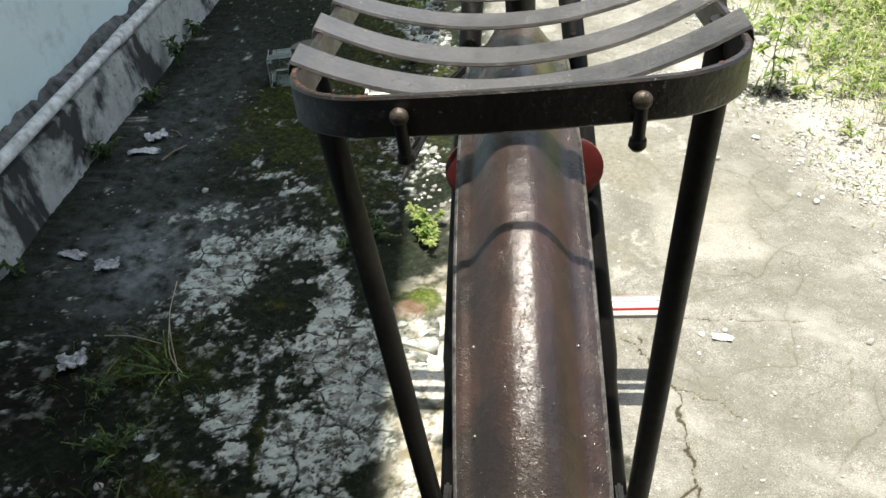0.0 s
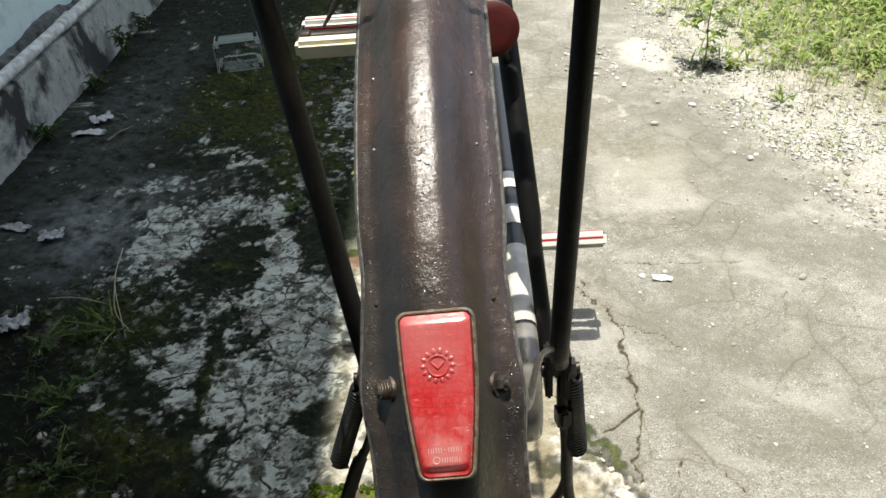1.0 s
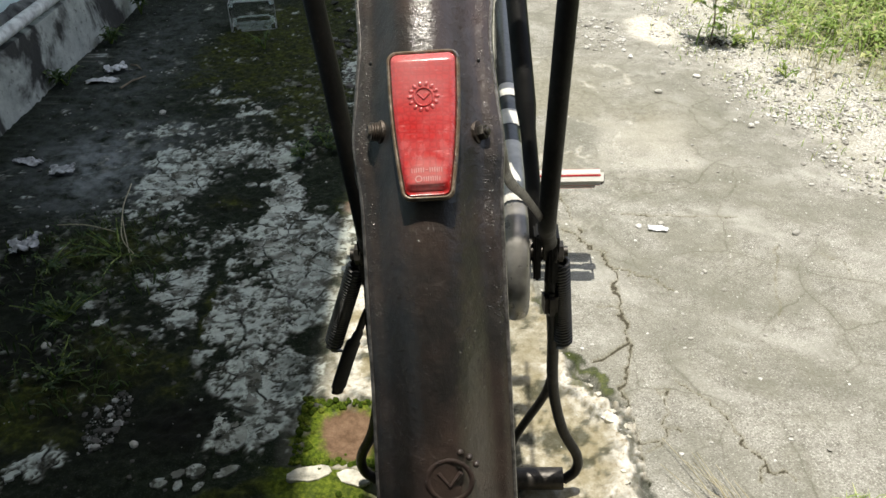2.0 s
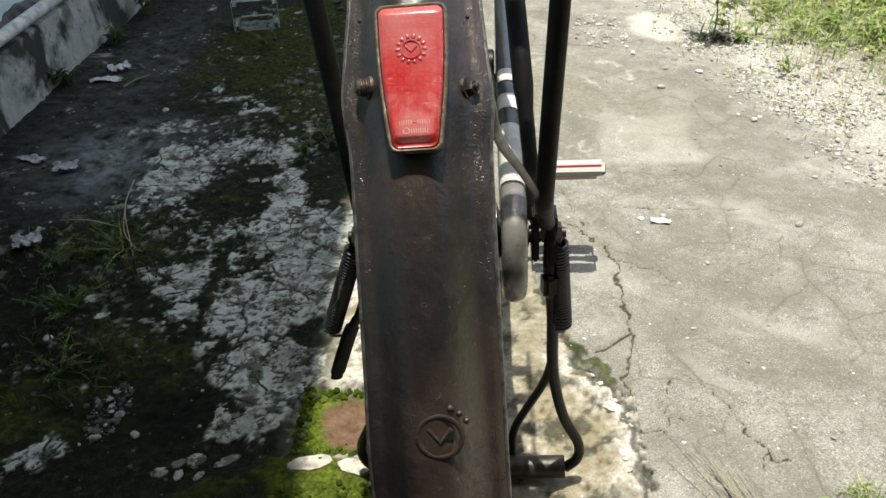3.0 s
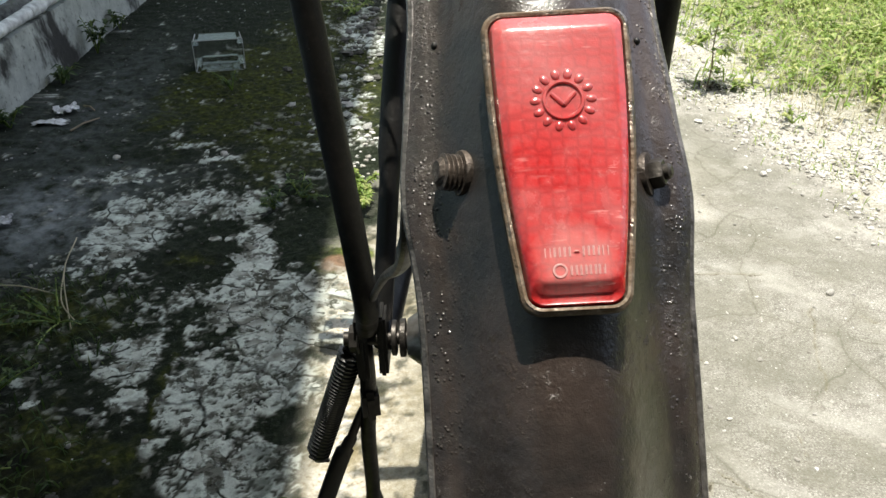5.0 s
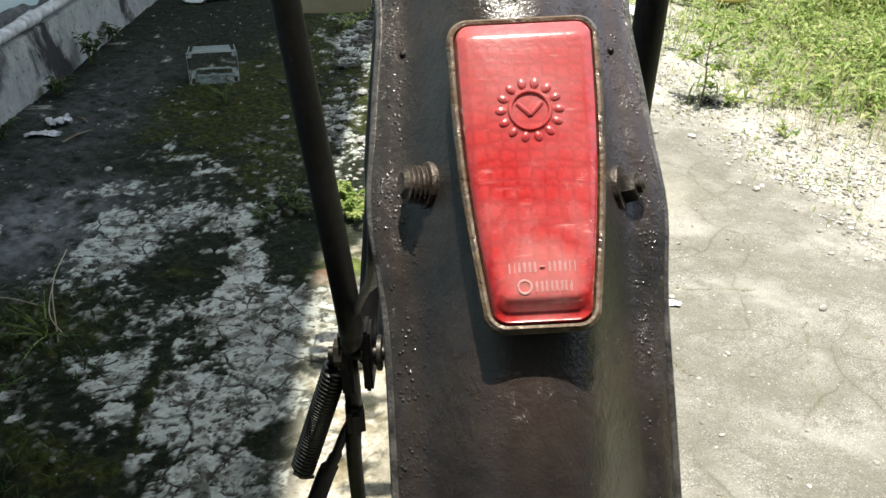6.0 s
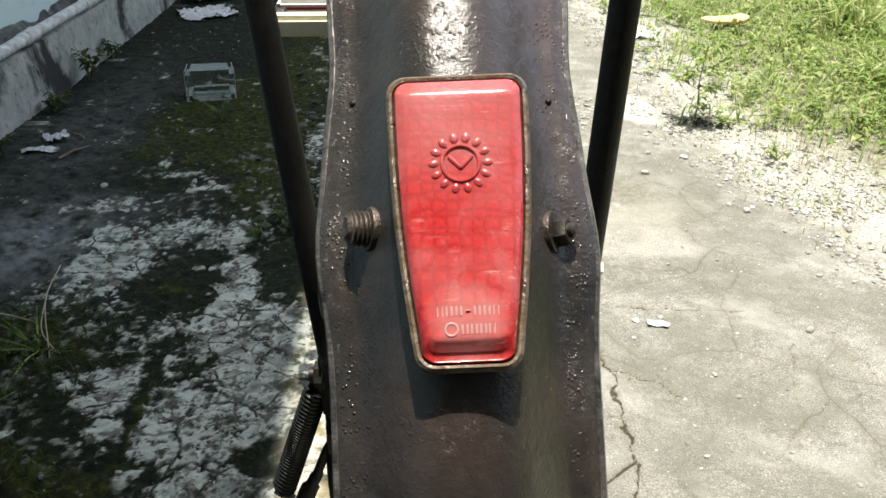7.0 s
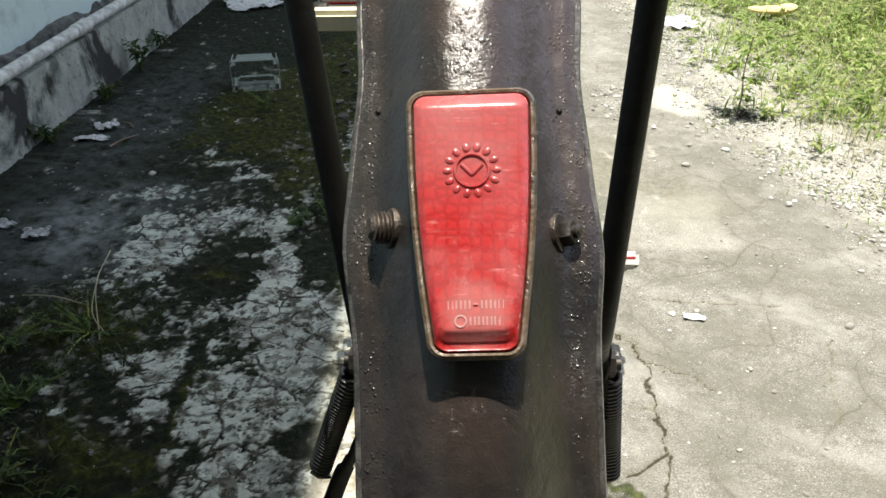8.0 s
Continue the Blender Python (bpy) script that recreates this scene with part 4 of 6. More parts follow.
# ---- bicycle: rear axle over the origin, leaning a little on its stand ----
AXLE = 0.35
R = 0.372
bicycle = new("bicycle")
bicycle.matrix_basis = pose(0, 0, 0, 0, -2.0, 0)
tagged(bicycle, "old black roadster bicycle with carrier, standing on its rear stand", "bicycle")


def drift(z):
    """The mudguard is bent a little out of the wheel's plane."""
    return -0.038 * (min(max(z, 0.4), 0.74) - 0.615)


def half_width(deg):
    return 0.0292 - 0.0016 * math.exp(-((deg - 50) / 2.6) ** 2) + 0.0018 * math.exp(-((deg - 42.5) / 2.2) ** 2)


def section(u):
    """Drop of the mudguard's profile below its crown at -1 <= u <= 1."""
    a = abs(u)
    s = 0.5 - 0.5 * math.cos(math.pi * min(1.0, a / 0.84) ** 1.5)
    return 0.0185 * s + 0.003 * max(0.0, a - 0.9) / 0.1


def on_guard(u, deg, lift=0.0):
    a = radians(deg)
    r = R - section(u) + lift + 0.0005 * noise.noise((u * 2.2, deg * 0.09, 3.0))
    z = AXLE + r * math.sin(a)
    # its off side is hammered in below the reflector
    slim = 1 - 0.07 * math.exp(-((deg - 31) / 11) ** 4) if u < 0 else 1.0
    return Vector((u * half_width(deg) * slim + drift(z), -r * math.cos(a), z))


def guard_normal(u, deg):
    along, over = on_guard(u, deg + 1) - on_guard(u, deg - 1), on_guard(u + 0.03, deg) - on_guard(u - 0.03, deg)
    n = over.cross(along).normalized()
    return n if n.z > 0 else -n


def rear_mudguard():
    g = Geo()
    us = [-1 + 2 * k / 30 for k in range(31)]
    degs = [-8 + 0.8 * k for k in range(198)]
    n = len(us)
    for lift in (0.0, -0.0012):
        for d in degs:
            for u in us:
                dent = 0.0012 * math.exp(-((d - 42) / 2.5) ** 2) * abs(u) ** 3
                g.v.append(tuple(on_guard(u, d, lift + dent)))
    top = n * len(degs)
    for j in range(len(degs) - 1):
        for k in range(n - 1):
            a = j * n + k
            g.f.append((a, a + n, a + n + 1, a + 1))
            g.f.append((top + a, top + a + 1, top + a + n + 1, top + a + n))
    for j in range(len(degs) - 1):
        for k in (0, n - 1):
            a = j * n + k
            g.f.append((a, a + n, top + a + n, top + a) if k else (a, top + a, top + a + n, a + n))
    for j in (0, len(degs) - 1):
        for k in range(n - 1):
            a = j * n + k
            g.f.append((a, a + 1, top + a + 1, top + a))
    guard = part("rear_mudguard", g, MUDGUARD, bicycle, "dark brown enamelled steel mudguard with worn edges")
    worn = []
    for _ in (0, 1):
        for d in degs:
            for u in us:
                w = min(1.0, max(0.0, (abs(u) - 0.66) / 0.22)) * (1.0 if d > 30 else 0.35)
                w = max(w, 0.7 * math.exp(-(u / 0.22) ** 2) * min(1.0, max(0.0, (d - 46) / 6)))
                worn += [w, min(1.0, max(0.0, (d - 47) / 14)), 0.0, 1.0]
    guard.data.attributes.new("wear", "FLOAT_COLOR", "POINT").data.foreach_set("color", worn)
    for s in (-1, 1):
        edge = [on_guard(s * 1.0, d, -0.0008) for d in degs]
        part("rolled_edge", Geo().tube(edge, 0.0013, 8), EDGE, guard)
    for d in (64.5, 58.7):
        for u in (-0.72, 0.72):
            part("rivet", Geo().ball(0.0008, Matrix.Translation(on_guard(u, d)), 8, 5), STEEL, guard)
    for u in (-0.8, 0.8):
        part("rivet", Geo().ball(0.0009, Matrix.Translation(on_guard(u, 48.2)), 8, 5), BLACK, guard)
    # pressed emblem low on the guard: a toothed ring over a plain ring with a chevron
    p0, a = on_guard(0, 21.0), radians(21.0)
    m = facing(p0 + Vector((0.004, 0, 0)), (0, -math.cos(a), math.sin(a)))
    e = Geo()
    ring = lambda r, w: [(r - w, 0.0), (r - w * 0.5, 0.0004), (r + w * 0.5, 0.0004), (r + w, 0.0), (r, -0.001)]
    e.ring(ring(0.0088, 0.0011), m @ pose(0, 0, -0.00022), 40)
    part("pressed_emblem", e, PRESSED, guard, "embossed round emblem in the enamel")
    c = Geo()
    for q in ([(-0.0045, 0.0035), (0, -0.0025), (0.0045, 0.0035)],):
        c.tube([m @ Vector((x, y, -0.0006)) for x, y in q], 0.0011, 8)
    part("pressed_chevron", c, PRESSED, guard)
    t = Geo()
    for k in range(7):
        b = radians(30 + 20 * k)
        t.ball(0.0015, m @ pose(0.0122 * math.cos(b), 0.0122 * math.sin(b), -0.0021 if 0 < k < 6 else -0.0026), 10, 6)
    part("pressed_teeth", t, PRESSED, guard)
    return guard


guard = rear_mudguard()


def tail_reflector():
    """Tapered red lens in a pitted bright rim, on the crown of the mudguard."""
    a = radians(42.7)
    n = Vector((0, -math.cos(a), math.sin(a)))
    place = Vector((0.0022, -R * math.cos(a), AXLE + R * math.sin(a)))
    m = facing(place, n, (1, 0, 0)) @ pose(0, 0, 0, 0, 0, 2.0)
    h = 0.0293

    def outline(w_top, w_low, hh, rad, steps=6):
        """Rounded trapezium, y up along the guard."""
        pts = []
        corners = ((w_low, -hh, -90), (w_top, hh, 0), (-w_top, hh, 90), (-w_low, -hh, 180))
        for j, (x, y, a0) in enumerate(corners):
            cx, cy = x - math.copysign(rad, x), y - math.copysign(rad, y)
            for k in range(steps + 1):
                b = radians(a0 + 90 * k / steps)
                pts.append((cx + rad * math.cos(b), cy + rad * math.sin(b)))
            if j in (0, 2):
                # the long sides are a little bowed
                x1 = corners[(j + 1) % 4][0]
                for k in range(1, 14):
                    u = k / 14
                    yy = (y + (corners[(j + 1) % 4][1] - y) * u) * (hh - rad) / hh
                    pts.append((x + (x1 - x) * u + math.copysign(0.0010, x) * math.sin(math.pi * u) , yy))
        return pts

    def loft(rings, close=True):
        g, count = Geo(), len(rings[0][0])
        for pts, z in rings:
            g.v += [tuple(m @ Vector((x, y, z if not callable(z) else z(x, y)))) for x, y in pts]
        for j in range(len(rings) - 1):
            for k in range(count):
                b, c = j * count + k, j * count + (k + 1) % count
                g.f.append((b, c, c + count, b + count))
        if close:
            g.f.append(tuple((len(rings) - 1) * count + k for k in range(count)))
        return g

    o = lambda d, rad=0.0037: outline(0.0139 - d, 0.01 - d, h - d, max(0.001, rad - d * 0.7))
    housing = loft([(o(0.0008), -0.007), (o(0.0004), 0.0), (o(0.0004), 0.0032), (o(0.0012), 0.0036)])
    body = part("tail_reflector", housing, DARK_STEEL, bicycle, "red tail reflector in a pitted bright metal rim")
    g = loft([(o(-0.0002), 0.0016), (o(-0.0005), 0.0026), (o(-0.0003), 0.0042), (o(0.0003), 0.0048), (o(0.0008), 0.0046), (o(0.0011), 0.003)], False)
    part("rim", g, RIM, body, "pitted chrome rim with rust")
    crown = lambda x, y: 0.0074 - 5.0 * x * x - 0.12 * y * y - 0.85 * max(0.0, -0.0242 - y) - 0.7 * max(0.0, y - 0.0256)

    def face(d, rad=0.0037):
        """Outline of the lens at an inset; its head and foot slope away further than its long sides."""
        k = max(0.0, d - 0.0012)
        return [(x, y + (1.2 * k if y < -0.02 else -0.9 * k if y > 0.022 else 0.0)) for x, y in o(d, rad)]

    rings = [(o(0.0010), 0.0034), (o(0.0012), 0.0044), (face(0.0013), 0.005), (face(0.0016), lambda x, y: 0.45 * 0.005 + 0.55 * crown(x, y)),
             (face(0.0021), lambda x, y: crown(x, y) - 0.0005), (face(0.0028), lambda x, y: crown(x, y) - 0.0001)]
    edge = face(0.0028)
    rings += [([(x * f, y * f) for x, y in edge], crown) for f in (0.97, 0.94, 0.91, 0.82, 0.68, 0.52, 0.36, 0.2, 0.06)]
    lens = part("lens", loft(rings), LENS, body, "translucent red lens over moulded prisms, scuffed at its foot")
    for poly in lens.data.polygons:
        poly.use_smooth = True
    # raised round badge with teeth, and two rows of raised marks too worn to read
    y0 = 0.0099
    at = lambda x, y, z=0.0: m @ pose(x, y, crown(x, y) + z)
    ringp = lambda r, w: [(r - w, 0.0), (r - w * 0.5, 0.0005), (r + w * 0.5, 0.0005), (r + w, 0.0), (r, -0.0006)]
    part("badge_ring", Geo().ring(ringp(0.0036, 0.00045), at(0, y0, -0.00005), 32), LENS, lens)
    teeth = Geo()
    for k in range(14):
        b = 2 * math.pi * k / 14
        teeth.ball(0.00098, at(0.0052 * math.cos(b), y0 + 0.0052 * math.sin(b), -0.0001) @ pose(0, 0, 0, 0, 0, math.degrees(b)) @ Matrix.Diagonal((1.15, 0.85, 0.5, 1)), 12, 8)
    part("badge_teeth", teeth, LENS, lens)
    chev = Geo()
    for x0, x1, ya, yb in ((-0.0022, 0, 0.0013, -0.001), (0, 0.0022, -0.001, 0.0013)):
        chev.tube([at(x0, y0 + ya, 0.0).translation, at(x1, y0 + yb, 0.0).translation], 0.00045, 8)
    part("badge_chevron", chev, LENS, lens)
    for y, xs in ((-0.0188, (-0.0050, -0.0034, -0.0016, 0.0018, 0.0036, 0.0052)), (-0.0222, (-0.0006, 0.0011, 0.0028, 0.0044))):
        for x in xs:
            for q in (-0.00045, 0.00045):
                part("raised_mark", Geo().block((0.00042, 0.0021, 0.0004), at(x + q, y, -0.00002), 0.45), WORN_LENS, lens)
    part("raised_mark", Geo().block((0.0011, 0.0004, 0.0004), at(0.0001, -0.0188, 0.0001), 0.4), WORN_LENS, lens)
    part("raised_ring", Geo().ring([(0.0009, -0.0001), (0.001, 0.0001), (0.0013, 0.0001), (0.0014, -0.0001)], at(-0.0031, -0.0222, 0.0), 18), WORN_LENS, lens)


tail_reflector()


def guard_stays():
    """Wire stays from the mudguard's sides to the axle, with their screws."""
    for s in (-1, 1):
        top = on_guard(s * 0.97, 42.5, -0.004)
        line = bend([top, top + Vector((s * 0.004, 0.02, -0.028)), (s * 0.05, -0.12, 0.475), (s * 0.067, -0.035, 0.402), (s * 0.0735, 0, 0.355)])
        part("mudguard_stay", Geo().tube(line, 0.0027, 10, 0.7), RACK, bicycle)
        q = s * (0.6 if s < 0 else 0.7)
        p = on_guard(q, 43.0)
        n = (guard_normal(q, 43.0) + Vector((0.55 * s, 0, 0))).normalized()
        m = facing(p - n * 0.0006, n, (0, math.sin(radians(43)), math.cos(radians(43))))
        washer = Geo().lathe([(0.0024, -0.001), (0.0047, -0.0008), (0.0049, 0.0004), (0.0047, 0.0011), (0.0026, 0.0012)], m, 24)
        if s < 0:
            g = Geo().lathe([(0.003, -0.001), (0.003, 0.0052), (0.0022, 0.006)], m, 18)
            for k in range(4):
                z = 0.0012 + 0.00105 * k
                g.ring([(0.0028, z), (0.0039, z + 0.0003), (0.0039, z + 0.00045), (0.0028, z + 0.0008)], m, 22)
            screw = part("stay_screw", g, WORN_HEAD, guard, "threaded end of a stay screw")
            part("washer", washer, WORN_HEAD, screw)
        else:
            g = Geo().lathe([(0.0031, 0.001), (0.0033, 0.0014), (0.0033, 0.0034), (0.0028, 0.004)], m, 6)
            g.lathe([(0.0017, 0.0036), (0.0017, 0.005), (0.0011, 0.0056)], m, 12)
            nut = part("stay_nut", g, DARK_STEEL, guard, "small hexagon nut on a washer")
            part("washer", washer, WORN_HEAD, nut)


guard_stays()


def luggage_carrier():
    top, low, t = 0.765, 0.747, 0.0036
    path = []
    half, back, rad, off = 0.0955, -0.1125, 0.042, -0.0042
    for y in (0.27, 0.2, 0.12, 0.04, back + rad):
        path.append((-half, y))
    for k in range(1, 9):
        b = radians(180 + 90 * k / 8)
        path.append((-half + rad + rad * math.cos(b), back + rad + rad * math.sin(b)))
    for k in range(1, 8):
        u = k / 8
        path.append((-half + rad + (2 * half - 2 * rad) * u, back - 0.0025 * math.sin(math.pi * u)))
    for k in range(9):
        b = radians(270 + 90 * k / 8)
        path.append((half - rad + rad * math.cos(b), back + rad + rad * math.sin(b)))
    for y in (0.04, 0.12, 0.2, 0.27):
        path.append((half, y))
    g, n = Geo(), len(path)
    rise = lambda x, y: 0.03 * x - 0.1 * (y - back)
    for i, (x, y) in enumerate(path):
        d = Vector((path[min(i + 1, n - 1)][0] - path[max(i - 1, 0)][0], path[min(i + 1, n - 1)][1] - path[max(i - 1, 0)][1])).normalized()
        nx, ny = d.y, -d.x
        prof = ((0, low + 0.001), (0.0008, low), (t - 0.0008, low), (t, low + 0.001), (t, top - 0.001), (t - 0.0008, top), (0.0008, top), (0, top - 0.001))
        for q, z in prof:
            g.v.append((x - nx * q + off, y - ny * q, z + rise(x, y)))
    for i in range(n - 1):
        for k in range(8):
            a, b = i * 8 + k, i * 8 + (k + 1) % 8
            g.f.append((a, a + 8, b + 8, b))
    g.f += [tuple(range(8)), tuple((n - 1) * 8 + k for k in range(7, -1, -1))]
    rack = part("luggage_carrier", g, RACK, bicycle, "black steel luggage carrier frame, paint worn and rusting")
    for i in range(7):
        y = -0.058 + 0.049 * i
        low_z, end_z = (0.7385, 0.7325, 0.7315, 0.729, 0.725, 0.7205, 0.716)[i], 0.763 - 0.0049 * i
        s = Geo()
        line = []
        for k in range(29):
            u = -1 + 2 * k / 28
            line.append((u * (half + 0.0004), low_z + (end_z - low_z) * abs(u) ** 2.1 + 0.03 * u * half))
        tip = lambda u, drop: end_z + 0.03 * u * half - drop
        line = [(-half - 0.0022, tip(-1, 0.013)), (-half - 0.0024, tip(-1, 0.005)), (-half - 0.0014, tip(-1, 0.001))] + line
        line += [(half + 0.0014, tip(1, 0.001)), (half + 0.0024, tip(1, 0.005)), (half + 0.0022, tip(1, 0.013))]
        m, w = len(line), 0.0102
        for k, (x, z) in enumerate(line):
            for q, dz in ((-w, -0.0008), (-w + 0.0008, 0.0006), (w - 0.0008, 0.0006), (w, -0.0008), (w - 0.0008, -0.0016), (-w + 0.0008, -0.0016)):
                s.v.append((x + off, y + q + 0.0008 * noise.noise((x * 30, i, 0)), z + dz))
        for k in range(m - 1):
            for c in range(6):
                a, b = k * 6 + c, k * 6 + (c + 1) % 6
                s.f.append((a, b, b + 6, a + 6))
        s.f += [tuple(range(5, -1, -1)), tuple((m - 1) * 6 + c for c in range(6))]
        part("slat", s, SLAT, rack, "curved steel slat with worn paint")
    for s in (-1, 1):
        x = s * 0.0455 - 0.0025
        z = 0.758 + 0.03 * x
        b = Geo().ball(0.0038, pose(x, back - 0.0032, z) @ Matrix.Diagonal((1, 0.8, 1, 1)), 16, 10)
        part("rivet_head", b, WORN_HEAD, rack, "domed rivet head, paint worn off")
        pin = Geo().lathe([(0.0026, 0.0), (0.0026, 0.0158), (0.0034, 0.0166), (0.0036, 0.0195), (0.0024, 0.0212)], facing((x, back - 0.003, z - 0.001), (-0.02 * s, 0.12, -1)), 14)
        part("hook_pin", pin, BLACK, rack, "black hanging pin with a knob end")
        xt, yt = (0.0895, -0.038) if s > 0 else (-0.109, -0.01)
        rod = bend([(xt, yt, 0.757 if s > 0 else 0.744), (xt * 0.6 + s * 0.0275, yt * 0.65 - 0.0155, 0.62), (s * 0.0705, -0.045, 0.43), (s * 0.0715, -0.028, 0.388), (s * 0.0745, -0.01, 0.366)], 6)
        part("strut", Geo().tube(rod, [0.0072] * 18 + [0.0068] * 7, 18), STRUT, rack, "black tubular strut down to the axle")
        part("strut_eye", Geo().tube([(s * 0.0745, -0.012, 0.37), (s * 0.075, -0.004, 0.36), (s * 0.076, 0.002, 0.345)], [0.0066, 0.0078, 0.0075], 14, 0.42), BLACK, rack)
    rnd = random.Random(4)
    for first, last, count in ((4, 12, 70), (21, 29, 24)):
        rust = Geo()
        for k in range(count):
            q = rnd.uniform(first, last)
            i, u = int(q), q - int(q)
            x, y = (path[i][0] + (path[i + 1][0] - path[i][0]) * u) * 0.982, path[i][1] + (path[i + 1][1] - path[i][1]) * u
            y += 0.0018 * (y < -0.08)
            r = rnd.uniform(0.0005, 0.0017)
            rust.ball(r, pose(x + off, y, top + rise(x, y) + 0.0001, rnd.uniform(-8, 8), rnd.uniform(-8, 8), rnd.uniform(0, 180)) @ Matrix.Diagonal((1, 0.6, 0.22, 1)), 7, 5)
        tagged(part("rust_scale", rust, RUST, rack, "flaking brown rust on the carrier's rail"), kind="stuff")


luggage_carrier()


def rear_wheel():
    m = Matrix.Translation((0, 0, AXLE)) @ ACROSS
    rr = 0.327
    tyre = Geo().ring([(rr + 0.020 * math.cos(a), 0.0195 * math.sin(a)) for a in [2 * math.pi * k / 14 for k in range(14)]], m, 90)
    wheel = part("rear_wheel", tyre, RUBBER, bicycle, "worn black tyre under the mudguard")
    part("rim", Geo().ring([(0.306, -0.014), (0.316, -0.016), (0.318, -0.013), (0.310, -0.009), (0.306, 0.0), (0.310, 0.009), (0.318, 0.013), (0.316, 0.016), (0.306, 0.014), (0.301, 0.0)], m, 90), ALLOY, wheel, "dull metal rim")
    hub = Geo().lathe([(0.012, -0.05), (0.022, -0.036), (0.024, -0.033), (0.018, -0.028), (0.017, 0.026), (0.026, 0.03), (0.026, 0.034), (0.02, 0.036), (0.012, 0.05)], m, 28)
    part("hub", hub, STEEL, wheel, "greasy steel hub")
    part("sprocket", Geo().ring([(0.02, 0.041), (0.037, 0.0415), (0.037, 0.044), (0.02, 0.0445)], m, 40), DARK_STEEL, wheel)
    for k in range(36):
        a, b = 2 * math.pi * k / 36, 2 * math.pi * (k + (2.6 if k % 4 < 2 else -2.6)) / 36
        s = 1 if k % 2 else -1
        p = (s * 0.031, 0.022 * math.cos(a), AXLE + 0.022 * math.sin(a))
        q = (s * 0.004, 0.304 * math.cos(b), AXLE + 0.304 * math.sin(b))
        part("spoke", Geo().tube([p, q], 0.001, 6), STEEL, wheel)
    part("axle", Geo().tube([(-0.091, 0, AXLE), (0.091, 0, AXLE)], 0.0046, 14), DARK_STEEL, wheel)
    for s in (-1, 1):
        for x, r, w in ((0.053, 0.0125, 0.004), (0.0585, 0.0115, 0.0035), (0.066, 0.0105, 0.003), (0.081, 0.0105, 0.002), (0.084, 0.009, 0.007)):
            g = Geo().lathe([(r * 0.9, -w / 2), (r, -w / 2 + 0.0005), (r, w / 2 - 0.0005), (r * 0.9, w / 2)], Matrix.Translation((s * x, 0, AXLE)) @ ACROSS, 6 if w > 0.005 else 22)
            part("axle_nut" if w > 0.005 else "washer", g, DARK_STEEL, wheel)


rear_wheel()


def frame_tubes():
    seat = part("frame", Geo().tube([(0, 0.467, 0.31), (0, 0.315, 0.80)], 0.0145, 20), BLACK, bicycle, "black enamelled bicycle frame")
    part("bottom_bracket", Geo().lathe([(0.019, -0.036), (0.0215, -0.034), (0.0215, 0.034), (0.019, 0.036)], Matrix.Translation((0, 0.467, 0.31)) @ ACROSS, 26), BLACK, seat)
    part("seat_post", Geo().tube([(0, 0.318, 0.79), (0, 0.297, 0.86)], 0.0125, 18), STEEL, seat)
    for s in (-1, 1):
        part("seat_stay", Geo().tube(bend([(s * 0.066, 0.004, 0.362), (s * 0.058, 0.06, 0.455), (s * 0.047, 0.14, 0.57), (s * 0.034, 0.24, 0.70), (s * 0.02, 0.318, 0.785)], 6), [0.0065] * 6 + [0.0085] * 19, 16), BLACK, seat)
        part("chain_stay", Geo().tube(bend([(s * 0.066, 0.004, 0.345), (s * 0.055, 0.15, 0.335), (s * 0.032, 0.4, 0.315), (s * 0.018, 0.467, 0.31)], 6), 0.0085, 14), BLACK, seat)
        drop = Geo().block((0.006, 0.036, 0.046), pose(s * 0.0655, 0.004, AXLE + 0.002), 0.3)
        part("dropout", drop, BLACK, seat)
    part("down_tube", Geo().tube([(0, 0.467, 0.31), (0, 0.60, 0.42)], 0.0155, 18), BLACK, seat)
    part("stay_bridge", Geo().tube([(-0.031, 0.255, 0.715), (0.031, 0.255, 0.715)], 0.006, 12), BLACK, seat)
    for s in (-1, 1):
        p = Vector((0.0348 if s > 0 else -0.0365, 0.112, 0.592))
        m = facing(p, (0, -0.93, 0.36))
        disc = part("round_reflector", Geo().lathe([(0.0185, -0.006), (0.0208, -0.005), (0.0208, 0.0015), (0.0198, 0.0022), (0.012, 0.0028), (0.0002, 0.003)], m, 36), DULL_RED, bicycle, "round dull red reflector on the seat stay")
        part("reflector_bracket", Geo().tube([p + Vector((0, 0.005, -0.002)), (s * 0.049, 0.128, 0.556)], 0.003, 8), BLACK, disc)


frame_tubes()


